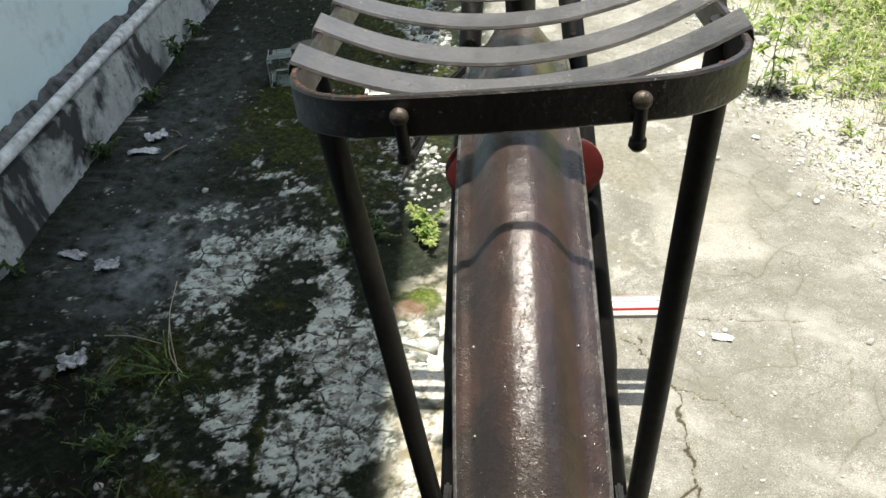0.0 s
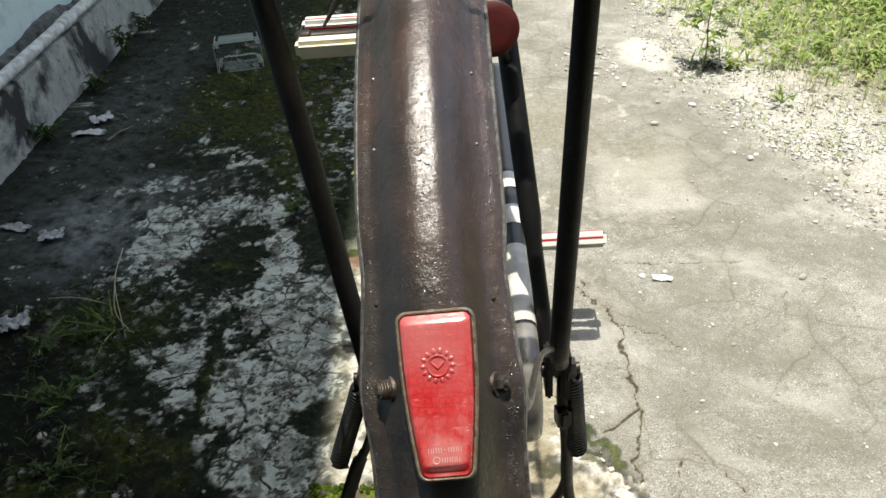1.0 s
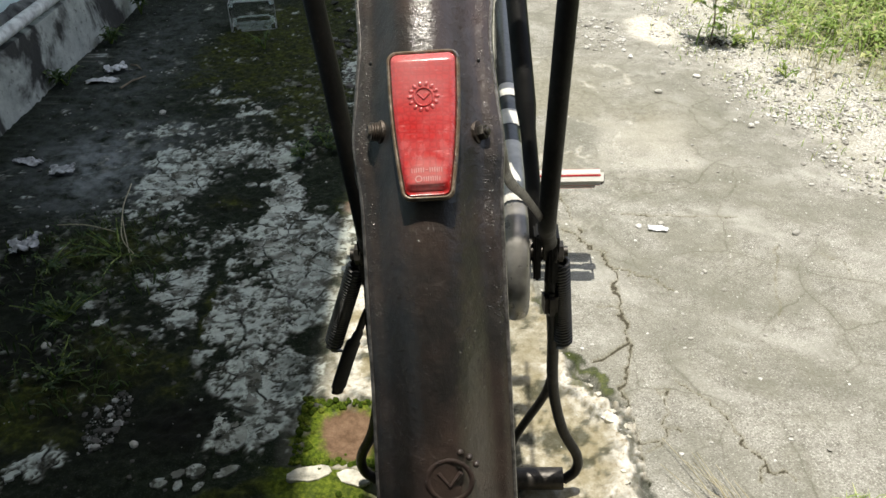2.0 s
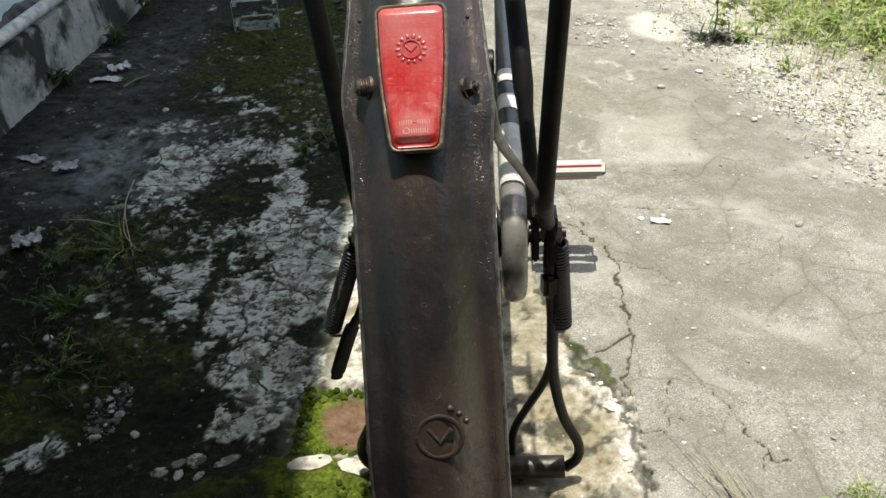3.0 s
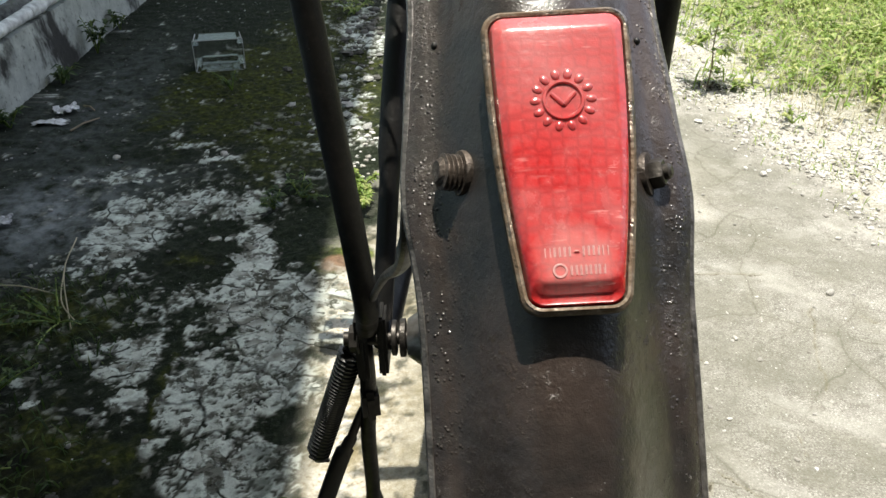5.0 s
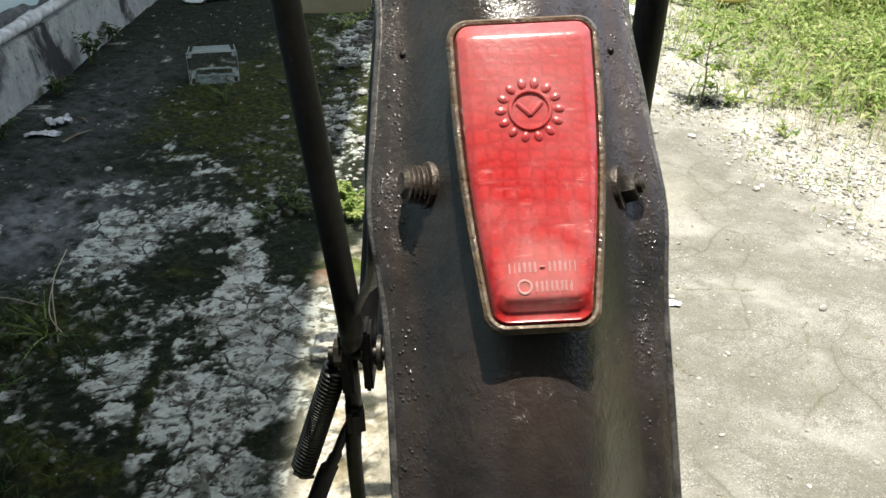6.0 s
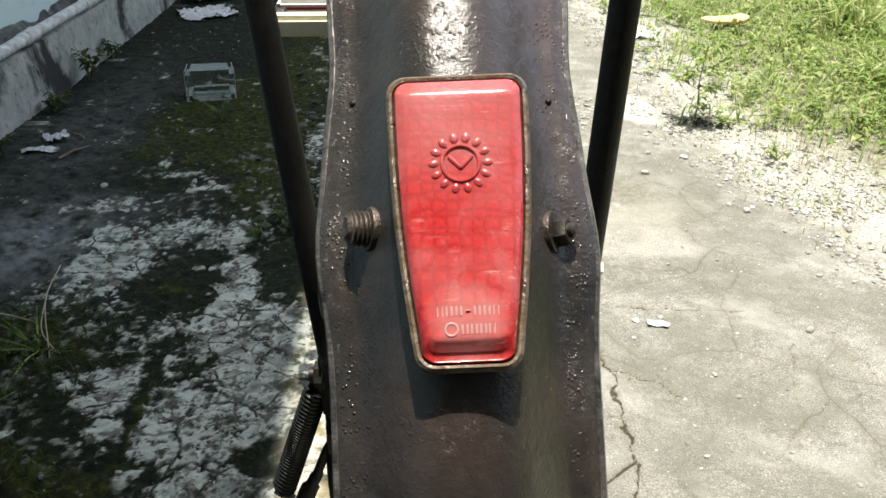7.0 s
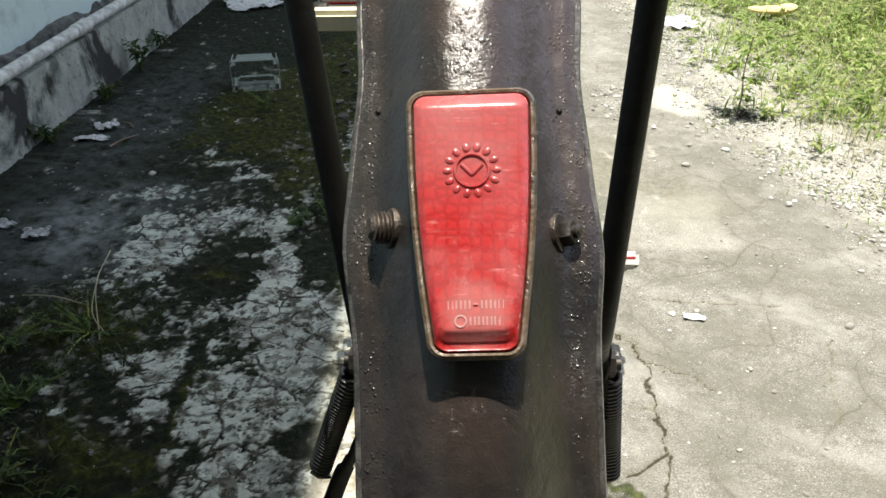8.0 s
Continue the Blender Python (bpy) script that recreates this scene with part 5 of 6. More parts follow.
def chain_case():
    """Flat case round the chain with painted bands on its rear end."""
    def outline(d):
        pts = []
        r0, r1 = 0.052 - d, 0.1 - d
        for k in range(17):
            a = radians(96 + 172 * k / 16)
            pts.append((r0 * math.cos(a) + 0.0, AXLE - 0.006 + r0 * math.sin(a)))
        for k in range(25):
            a = radians(-88 + 172 * k / 24)
            pts.append((0.467 + r1 * math.cos(a), 0.31 + r1 * math.sin(a)))
        return pts

    def dense(pts):
        out = []
        for i, p in enumerate(pts):
            q = pts[(i + 1) % len(pts)]
            n = max(1, int(math.hypot(q[0] - p[0], q[1] - p[1]) / 0.006))
            out += [(p[0] + (q[0] - p[0]) * k / n, p[1] + (q[1] - p[1]) * k / n) for k in range(n)]
        return out

    base = dense(outline(0))
    n, c = len(base), (0.2, 0.335)
    g = Geo()
    rows = ((0.0375, 0.90), (0.0385, 0.955), (0.0415, 0.988), (0.0455, 1.0), (0.0495, 1.0), (0.0535, 0.985), (0.0565, 0.95), (0.0575, 0.90))
    cy, cz = 0.467, 0.31
    for x, f in rows:
        for y, z in base:
            oy = min(max(y, 0.0), 0.467)
            oz = AXLE - 0.006 + (cz - AXLE + 0.006) * oy / 0.467
            k = 1 - (1 - f) * 1.6
            g.v.append((x, oy + (y - oy) * k, oz + (z - oz) * k))
    for j in range(len(rows) - 1):
        for i in range(n):
            a, b = j * n + i, j * n + (i + 1) % n
            g.f.append((a, b, b + n, a + n))
    g.f.append(tuple(range(n - 1, -1, -1)))
    g.f.append(tuple((len(rows) - 1) * n + i for i in range(n)))
    case = part("chain_case", g, BAND, bicycle, "black chain case with white painted bands")

    def band(y0, y1, paint=WHITE_PAINT, label="white painted band"):
        """A painted strip over the case's top, or its rounded end."""
        s = Geo()
        steps = 14
        prof = [(0.0372, 0.0078), (0.0382, 0.0033), (0.0413, 0.0004), (0.0455, -0.0006), (0.0495, -0.0006), (0.0537, 0.0006), (0.0568, 0.0036), (0.0579, 0.008), (0.058, 0.03)]
        for k in range(steps + 1):
            t = y0 + (y1 - y0) * k / steps
            for x, d in prof:
                if t < 0:
                    a = radians(90) - t / 0.052
                    r = 0.052 - d
                    s.v.append((x, r * math.cos(a), AXLE - 0.006 + r * math.sin(a)))
                else:
                    z = 0.3955 + (0.4095 - 0.3955) * t / 0.467
                    s.v.append((x, t, z - d))
        w = len(prof)
        for k in range(steps):
            for c in range(w - 1):
                a = k * w + c
                s.f.append((a, a + w, a + w + 1, a + 1))
        part("painted_band", s, paint, case, label)

    band(0.2, 0.228)
    band(0.14, 0.17)
    band(0.008, 0.108)
    band(-0.165, 0.004, WORN_CASE, "dull grey worn end, stained brown below")


chain_case()


def cranks():
    for s, dz in ((1, -0.162), (-1, 0.156)):
        z = 0.31 + dz
        arm = Geo().tube([(s * 0.05, 0.467, 0.31), (s * 0.066, 0.467, 0.31), (s * 0.07, 0.467, 0.31 + dz * 0.2), (s * 0.075, 0.467, z + 0.004 * s), (s * 0.075, 0.467, z - 0.008 * s)], [0.012, 0.012, 0.0095, 0.0075, 0.009], 14, 0.75)
        crank = part("crank", arm, STEEL, bicycle, "worn steel crank")
        part("pedal", Geo().lathe([(0.008, 0.0), (0.008, 0.004), (0.006, 0.008), (0.006, 0.092), (0.009, 0.094), (0.009, 0.108), (0.006, 0.112)], Matrix.Translation((s * 0.08, 0.467, z)) @ facing((0, 0, 0), (s, 0, 0), (0, 1, 0)), 16), DARK_STEEL, crank, "pedal with white rubber blocks")
        tilt = Matrix.Translation((0, 0.467, z)) @ pose(0, 0, 0, -34 if s > 0 else 4, 0, 0)
        for side in (-1, 1):
            striped = side > 0 or s > 0
            part("block", Geo().block((0.096, 0.022, 0.022), tilt @ pose(s * 0.139, side * 0.029, 0), 0.22), PEDAL_WHITE if striped else PEDAL_CREAM, crank, "white rubber pedal block")
            if striped:
                part("red_strip", Geo().block((0.086, 0.0232, 0.003), tilt @ pose(s * 0.139, side * 0.029, 0.002), 0.2), RED_STRIP, crank)
                part("red_strip", Geo().block((0.086, 0.003, 0.0232), tilt @ pose(s * 0.139, side * 0.029 - 0.002, 0), 0.2), RED_STRIP, crank)
        for x in (0.092, 0.186):
            part("pedal_plate", Geo().block((0.003, 0.07, 0.012), tilt @ pose(s * x, 0, 0), 0.2), DARK_STEEL, crank)


cranks()


def coil(p, q, r, wire, turns, steps=10):
    """A spring wound close in its middle and open towards both ends."""
    p, q = Vector(p), Vector(q)
    d = (q - p).normalized()
    a = d.orthogonal().normalized()
    b = d.cross(a)
    n, line = turns * steps, []
    for k in range(n + 1):
        u = k / n
        t = u + 0.05 * math.sin(2 * math.pi * u)
        t = min(max(t, 0.0), 1.0)
        line.append(p + (q - p) * t + (a * math.cos(2 * math.pi * k / steps) + b * math.sin(2 * math.pi * k / steps)) * r)
    return Geo().tube(line, wire, 6)


def rear_stand():
    bar = Geo().tube([(-0.103, 0.038, 0.017), (-0.06, 0.038, 0.0165), (0.06, 0.038, 0.0165), (0.103, 0.038, 0.017)], 0.0125, 18)
    stand = part("rear_stand", bar, DARK_STEEL, bicycle, "black steel rear stand with a cross bar on the ground")
    for s in (-1, 1):
        leg = bend([(s * 0.079, 0.0, 0.362), (s * 0.0785, 0.002, 0.31), (s * 0.083, 0.01, 0.255), (s * 0.0865, 0.025, 0.17), (s * 0.099, 0.034, 0.10), (s * 0.117, 0.04, 0.052), (s * 0.1165, 0.04, 0.028), (s * 0.104, 0.038, 0.015)], 6)
        part("leg", Geo().tube(leg, 0.0056, 14), BLACK, stand, "bent black stand leg")
        part("brace", Geo().tube(bend([(s * 0.085, 0.024, 0.185), (s * 0.078, 0.035, 0.145), (s * 0.05, 0.06, 0.055), (s * 0.046, 0.05, 0.02)], 6), 0.0045, 12), BLACK, stand)
        part("leg_bracket", Geo().block((0.008, 0.026, 0.05), pose(s * 0.0795, 0.004, 0.345), 0.3), BLACK, stand)
        part("leg_bracket", Geo().block((0.012, 0.018, 0.024), pose(s * 0.078, 0.0, 0.296, 0, 0, 12), 0.3), DARK_STEEL, stand)
        if s > 0:
            a, b = (0.0855, 0.004, 0.338), (0.092, 0.006, 0.246)
        else:
            a, b = (-0.088, 0.004, 0.335), (-0.118, 0.0, 0.25)
        spring = part("spring", coil(a, b, 0.0074, 0.0016, 34), SPRING, stand, "black coiled return spring")
        core = Geo().tube([Vector(a) + (Vector(b) - Vector(a)) * 0.1, Vector(a) + (Vector(b) - Vector(a)) * 0.86], 0.0074, 14)
        part("spring_core", core, BLACK, spring)
        part("spring_hook", Geo().tube(bend([Vector(b), Vector(b) + Vector((0.002 * s, 0, -0.008)), Vector(b) + Vector((-0.006 * s, 0.004, -0.012))], 5), 0.0016, 8), STEEL, spring)
        part("spring_hook", Geo().tube(bend([Vector(a), Vector(a) + Vector((0.002 * s, 0, 0.007)), Vector(a) + Vector((-0.007 * s, 0.0, 0.01))], 5), 0.0018, 8), BLACK, spring)
    lever = Geo().tube(bend([(-0.081, 0.006, 0.29), (-0.087, 0.006, 0.278), (-0.095, 0.004, 0.258), (-0.102, 0.0, 0.245), (-0.115, -0.004, 0.21), (-0.12, -0.006, 0.195)], 6),
                       [0.0042] * 12 + [0.0058] * 4 + [0.0082] * 12 + [0.0066] * 3, 14, 0.6)
    part("foot_lever", lever, BLACK, stand, "flat black foot lever of the stand")
    part("coaster_arm", Geo().tube(bend([(0.06, 0.0, 0.36), (0.0625, 0.03, 0.33), (0.06, 0.1, 0.325), (0.055, 0.16, 0.328)], 5), 0.004, 10, 0.5), STEEL, bicycle)


rear_stand()


def dress_guard():
    """Crossed cords from the mudguard's front half towards the axle."""
    low = lambda k: Vector((-0.078, 0.05 + 0.0165 * k, 0.625 - 0.002 * k))
    hem = part("dress_guard", Geo().tube([low(k) for k in range(9)], 0.0011, 6), CORD, bicycle, "dark crossed dress guard cords beside the wheel")
    for k in range(9):
        p = on_guard(-0.97, 93 + 3.6 * k, -0.003)
        for j in (k - 2, k + 2):
            if 0 <= j < 9:
                q = low(j)
                part("cord", Geo().tube([p, p + (q - p) * 0.5 + Vector((-0.003, 0, 0)), q], 0.0011, 5), CORD, hem)


dress_guard()


# ---- loose things on the ground ----
def stone_geo(r, seed, flat=0.6, segs=8, rings=5):
    rnd = random.Random(seed)
    g = Geo().ball(r, Matrix.Diagonal((1, rnd.uniform(0.6, 1.0), flat, 1)), segs, rings)
    g.v = [tuple(Vector(p) * (1 + 0.35 * noise.noise(Vector(p) * (1.3 / r) + Vector((seed, 0, 0))))) for p in g.v]
    return g


def crumpled(size, thick, seed, n=18):
    """A crumpled sheet with thickness."""
    g, rnd = Geo(), random.Random(seed)
    for top in (1, 0):
        for j in range(n + 1):
            for i in range(n + 1):
                x, y = (i / n - 0.5) * size[0], (j / n - 0.5) * size[1]
                z = 0.9 * thick * (noise.noise((x * 70, y * 70, seed)) + 0.8 * abs(noise.noise((x * 110, y * 110, seed + 9)))) + thick * 0.6
                rag = 0.3 * noise.noise((i * 0.7, j * 0.7, seed + 3))
                g.v.append((x * (1 + rag), y * (1 - rag), max(z, 0.0005) + 0.0009 * top))
    m = (n + 1) ** 2
    for j in range(n):
        for i in range(n):
            a = j * (n + 1) + i
            g.f.append((a, a + 1, a + n + 2, a + n + 1))
            g.f.append((m + a, m + a + n + 1, m + a + n + 2, m + a + 1))
    rim = [i for i in range(n + 1)] + [j * (n + 1) + n for j in range(1, n + 1)] + [n * (n + 1) + i for i in range(n - 1, -1, -1)] + [j * (n + 1) for j in range(n - 1, 0, -1)]
    for k, a in enumerate(rim):
        b = rim[(k + 1) % len(rim)]
        g.f.append((b, a, m + a, m + b))
    return g


def set_down(ob, x, y, lift=0.0, turn=0.0, tilt=(0, 0)):
    ob.matrix_basis = pose(x, y, height(x, y) + lift, tilt[0], tilt[1], turn)
    return ob


def litter():
    for x, y, size, thick, turn, mat, label in (
            (-0.72, 0.492, (0.043, 0.034), 0.014, 20, LITTER, "crumpled grey-white paper on the mossy soil"),
            (-0.765, 0.742, (0.043, 0.03), 0.009, 10, LITTER, "flat crumpled grey paper scrap on dark soil"),
            (-0.845, 0.775, (0.055, 0.02), 0.007, -15, LITTER, "thin grey paper scrap on dark soil"),
            (-0.838, 1.215, (0.045, 0.032), 0.014, 30, PAPER, "crumpled white paper scrap on dark soil"),
            (-0.848, 1.155, (0.07, 0.022), 0.007, 5, PAPER, "torn white paper strip on dark soil"),
            (-0.80, 2.33, (0.16, 0.15), 0.012, 35, PAPER, "white paper sheet lying on the yard"),
            (0.302, 0.566, (0.032, 0.013), 0.0035, -8, PAPER, "white chip lying on the sunny concrete"),
            (0.598, 2.215, (0.11, 0.13), 0.012, 4, PAPER, "white sheet lying at the edge of the grass")):
        ob = part("paper_scrap", crumpled(size, thick, x * 7 + y), mat)
        tagged(set_down(ob, x, y, 0.001, turn), label, "paper")
    husk = part("husk", crumpled((0.16, 0.11), 0.03, 4.4), CREAM)
    tagged(set_down(husk, -0.98 + 0.13, 2.55, 0.002, 30), "cream dried husk lying by the plinth", "husk")
    shell = Geo().ball(0.09, Matrix.Diagonal((1, 0.36, 0.14, 1)), 26, 12)
    shell.v = [(x, y + 1.4 * x * x, z + 0.9 * x * x + 0.004 * noise.noise((x * 30, y * 40, 2.0))) for x, y, z in shell.v]
    husk = part("husk", shell, YELLOW)
    tagged(set_down(husk, 0.895, 2.235, 0.045, 18), "pale yellow husk lying in the grass", "husk")
    for x, y, r, tone in ((0.524, 0.563, 0.0085, 1), (0.272, 0.575, 0.006, 2), (0.31, 0.585, 0.005, 6), (0.352, 0.452, 0.005, 3), (0.40, 1.113, 0.009, 4), (0.555, 0.95, 0.008, 5), (0.53, 0.975, 0.006, 7),
                          (0.50, 1.2, 0.01, 8), (0.46, 1.28, 0.008, 9), (0.43, 1.22, 0.007, 10), (0.37, 1.32, 0.008, 11), (0.36, 1.36, 0.007, 12), (0.60, 0.72, 0.005, 13), (0.30, 0.30, 0.004, 14),
                          (-0.585, 0.265, 0.007, 15), (-0.455, 0.245, 0.005, 16), (-0.40, 0.09, 0.006, 17), (-0.445, 0.085, 0.006, 18), (-0.66, 1.0, 0.008, 19), (-0.46, 1.02, 0.008, 20)):
        st = part("stone", stone_geo(r, tone), PEBBLE)
        tagged(set_down(st, x, y, r * 0.3, tone * 40), "small pale stone lying on the yard", "stone", "stones on the yard")
    for x, y, length, turn in ((-0.775, 1.15, 0.075, 62), (-0.80, 1.24, 0.045, -40)):
        rod = Geo().tube([(-length / 2, 0, 0.003), (0, 0.003, 0.006), (length / 2, 0, 0.004)], [0.0022, 0.002, 0.0013], 7)
        tagged(set_down(part("twig", rod, TWIG), x, y, 0.001, turn), "thin dry twig lying on the soil", "twig")
    stick = Geo().tube(bend([(-0.08, 0, 0.006), (0, 0.004, 0.014), (0.08, 0, 0.022)], 4), [0.0045] * 5 + [0.0036] * 4, 8)
    tagged(set_down(part("stick", stick, TWIG), 0.973, 1.40, 0.004, 73), "grey dry stick lying across the gritty edge", "stick")


litter()


def plastic_box():
    """Clear lidless tub lying on its side."""
    bm = bmesh.new()
    bmesh.ops.create_cube(bm, size=1.0)
    bmesh.ops.scale(bm, vec=(0.108, 0.075, 0.07), verts=bm.verts)
    for v in bm.verts:
        if v.co.y < 0:
            v.co.x *= 1.08
            v.co.z *= 1.08
    bm.faces.ensure_lookup_table()
    mouth = min(bm.faces, key=lambda f: f.calc_center_median().y)
    bmesh.ops.delete(bm, geom=[mouth], context="FACES")
    bmesh.ops.bevel(bm, geom=[e for e in bm.edges if not e.is_boundary], offset=0.012, segments=4, affect="EDGES")
    bmesh.ops.solidify(bm, geom=list(bm.faces), thickness=0.0012)
    g = Geo()
    bm.verts.index_update()
    g.add([v.co.copy() for v in bm.verts], [[v.index for v in f.verts] for f in bm.faces])
    bm.free()
    box = part("plastic_tub", g, CLEAR)
    box.visible_shadow = False
    tagged(set_down(box, -0.585, 1.53, 0.038, 14), "clear plastic tub lying on its side on moss", "tub")
    lip = Geo()
    corners = [(-0.058, -0.039, -0.0378), (0.058, -0.039, -0.0378), (0.058, -0.039, 0.0378), (-0.058, -0.039, 0.0378), (-0.058, -0.039, -0.0378)]
    lip.tube(corners, 0.0009, 8)
    part("lip", lip, LITTER, box, "whitish rolled lip")
    for sx, sz in ((-1, -1), (1, -1), (1, 1), (-1, 1)):
        rib = Geo().tube([(sx * 0.056, -0.036, sz * 0.036), (sx * 0.0525, 0.03, sz * 0.0335)], 0.0011, 6)
        part("edge", rib, LITTER, box, "whitish creased edge")


plastic_box()


# ---- plants ----
def leaf_quad(g, base, way, length, width, bendz, rnd):
    """A pointed, folded leaf of six triangles."""
    way = Vector(way).normalized()
    side = way.cross(Vector((0, 0, 1)))
    side = side.normalized() if side.length > 0.05 else Vector((1, 0, 0))
    up = side.cross(way).normalized()
    p0 = Vector(base)
    p1 = p0 + way * length * 0.45 + up * bendz * length * 0.2
    p2 = p0 + way * length - Vector((0, 0, bendz * length * 0.35))
    k = len(g.v)
    g.v += [tuple(q) for q in (p0, p1 + side * width / 2 + up * width * 0.15, p1, p1 - side * width / 2 + up * width * 0.15, p2)]
    g.f += [(k, k + 1, k + 2), (k, k + 2, k + 3), (k + 1, k + 4, k + 2), (k + 2, k + 4, k + 3)]


def weed(name, x, y, spread, tall, leaves, seed, label, size=0.016, mat=None):
    rnd, g = random.Random(seed), Geo()
    count = min(9, max(3, leaves // 9))
    ob = None
    for k in range(count):
        a, lean = rnd.uniform(0, 6.28), rnd.uniform(0.2, 1.0) * spread
        tip = Vector((lean * math.cos(a), lean * math.sin(a), tall * rnd.uniform(0.5, 1.0)))
        stem = Geo().tube(bend([(0, 0, 0), tip * 0.5 + Vector((0, 0, tall * 0.15)), tip], 3), [0.0014] * 4 + [0.0008] * 3, 5)
        if ob is None:
            ob = part(name, stem, WEED)
        else:
            part("stem", stem, WEED, ob)
        for _ in range(leaves // count):
            t = rnd.uniform(0.3, 1.0)
            b = rnd.uniform(0, 6.28)
            leaf_quad(g, tip * t + Vector((0, 0, tall * 0.25 * t * (1 - t))), (math.cos(b), math.sin(b), rnd.uniform(-0.1, 0.7)), size * rnd.uniform(0.6, 1.3), size * rnd.uniform(0.35, 0.6), 0.6, rnd)
    tagged(part("leaves", g, mat or WEED, ob, "", False), kind="stuff")
    return tagged(set_down(ob, x, y, -0.001), label, "plant")


def blades(name, count, place, tall, wide, seed, mat, label, lean=0.6):
    """Many grass blades in one mesh, three triangles each."""
    rnd = np.random.RandomState(seed)
    xy = place(rnd, count)
    z = survey(xy[:, 0], xy[:, 1])[0]
    n = len(xy)
    a = rnd.uniform(0, 2 * np.pi, n)
    hgt = tall * rnd.uniform(0.35, 1.15, n)
    w = wide * rnd.uniform(0.6, 1.3, n)
    l = lean * rnd.uniform(0.1, 1.2, n) * hgt
    b = a + rnd.uniform(-0.7, 0.7, n)
    sx, sy = np.cos(a + 1.57) * w / 2, np.sin(a + 1.57) * w / 2
    base = np.stack((xy[:, 0], xy[:, 1], z - 0.003), -1)
    mid = base + np.stack((np.cos(b) * l * 0.35, np.sin(b) * l * 0.35, hgt * 0.6), -1)
    tip = base + np.stack((np.cos(b) * l, np.sin(b) * l, hgt * (1 - 0.25 * l / np.maximum(hgt, 1e-6))), -1)
    s = np.stack((sx, sy, np.zeros(n)), -1)
    v = np.stack((base - s * 0.7, base + s * 0.7, mid + s, mid - s, tip), 1).reshape(-1, 3)
    k = np.arange(n)[:, None] * 5
    me = bpy.data.meshes.new(name)
    quads = (k + np.array([[0, 1, 2, 3]])).tolist()
    tris = (k + np.array([[3, 2, 4]])).tolist()
    me.from_pydata(v.tolist(), [], quads + tris)
    me.materials.append(mat)
    return tagged(new(name, me), label, "grass", kind="stuff")


def on_lawn(rnd, n):
    y = 1.0 + 4.6 * rnd.uniform(0, 1, n * 3) ** 1.3
    x = line_x(y, LAWN_EDGE) + 0.02 + 2.6 * rnd.uniform(0, 1, n * 3) ** 1.2
    past = x - line_x(y, LAWN_EDGE)
    thick = fbm(x, y, 5, 44)
    keep = rnd.uniform(0, 1, n * 3) < step(0.02, 0.5, past + (thick - 0.5) * 0.5 - 0.2 * (y < 1.4)) * step(0.22, 0.42, fbm(x, y, 9, 66))
    return np.stack((x[keep], y[keep]), -1)[:n]


def broad(name, count, seed):
    """Low broad-leaved weeds of the lawn, in one mesh."""
    rnd, g = random.Random(seed), Geo()
    spots = on_lawn(np.random.RandomState(seed), count)
    zs = survey(spots[:, 0], spots[:, 1])[0]
    for (x, y), z in zip(spots, zs):
        tall = rnd.uniform(0.02, 0.075)
        for k in range(rnd.randint(4, 7)):
            b = rnd.uniform(0, 6.28)
            leaf_quad(g, (x, y, z + tall * rnd.uniform(0.3, 1.0)), (math.cos(b), math.sin(b), rnd.uniform(-0.1, 0.45)), rnd.uniform(0.014, 0.036), rnd.uniform(0.008, 0.016), 0.5, rnd)
    me = g.mesh(name, False)
    me.materials.append(WEED)
    return tagged(new(name, me), "low broad-leaved weeds among the grass", "weeds", kind="stuff")


def along_edge(rnd, n):
    y = rnd.uniform(0.55, 3.0, 2 * n)
    x = line_x(y, LAWN_EDGE) + 0.01 + np.abs(rnd.normal(0.0, 0.2, 2 * n)) - 0.11 * rnd.uniform(0, 1, 2 * n) ** 2
    keep = rnd.uniform(0, 1, 2 * n) < 0.12 + 0.88 * step(0.42, 0.6, fbm(x, y, 11, 131, 5, 0.6))
    return np.stack((x[keep], y[keep]), -1)[:n]


def disc(cx, cy, rx, ry):
    def place(rnd, n):
        r, a = np.sqrt(rnd.uniform(0, 1, n)), rnd.uniform(0, 2 * np.pi, n)
        return np.stack((cx + rx * r * np.cos(a), cy + ry * r * np.sin(a)), -1)
    return place


blades("lawn_grass", 26000, on_lawn, 0.075, 0.0038, 3, GRASS, "unmown bright green grass at the edge of the yard", 1.7)
broad("lawn_weeds", 6600, 9)
blades("far_grass", 9000, lambda r, n: np.stack((r.uniform(1.3, 4.1, n), r.uniform(-1.6, 9.0, n)), -1), 0.09, 0.012, 4, GRASS, "rough grass over the rest of the yard", 1.5)
blades("dry_grass", 2600, lambda r, n: np.stack((r.uniform(0.72, 1.9, n), r.uniform(1.15, 1.9, n)), -1), 0.04, 0.002, 21, STRAW, "thin dry grass on the gritty edge", 1.2)
blades("grit_grass", 1500, along_edge, 0.022, 0.002, 22, GRASS, "sparse short grass growing through the grit", 1.2)
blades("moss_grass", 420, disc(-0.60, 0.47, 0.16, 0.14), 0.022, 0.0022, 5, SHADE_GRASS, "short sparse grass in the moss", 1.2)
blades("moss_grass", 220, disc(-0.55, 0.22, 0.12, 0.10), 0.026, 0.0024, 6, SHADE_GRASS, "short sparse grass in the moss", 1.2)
blades("moss_grass", 260, disc(0.45, 0.015, 0.06, 0.025), 0.02, 0.0016, 8, GRASS, "short yellowish grass in a crack", 1.2)

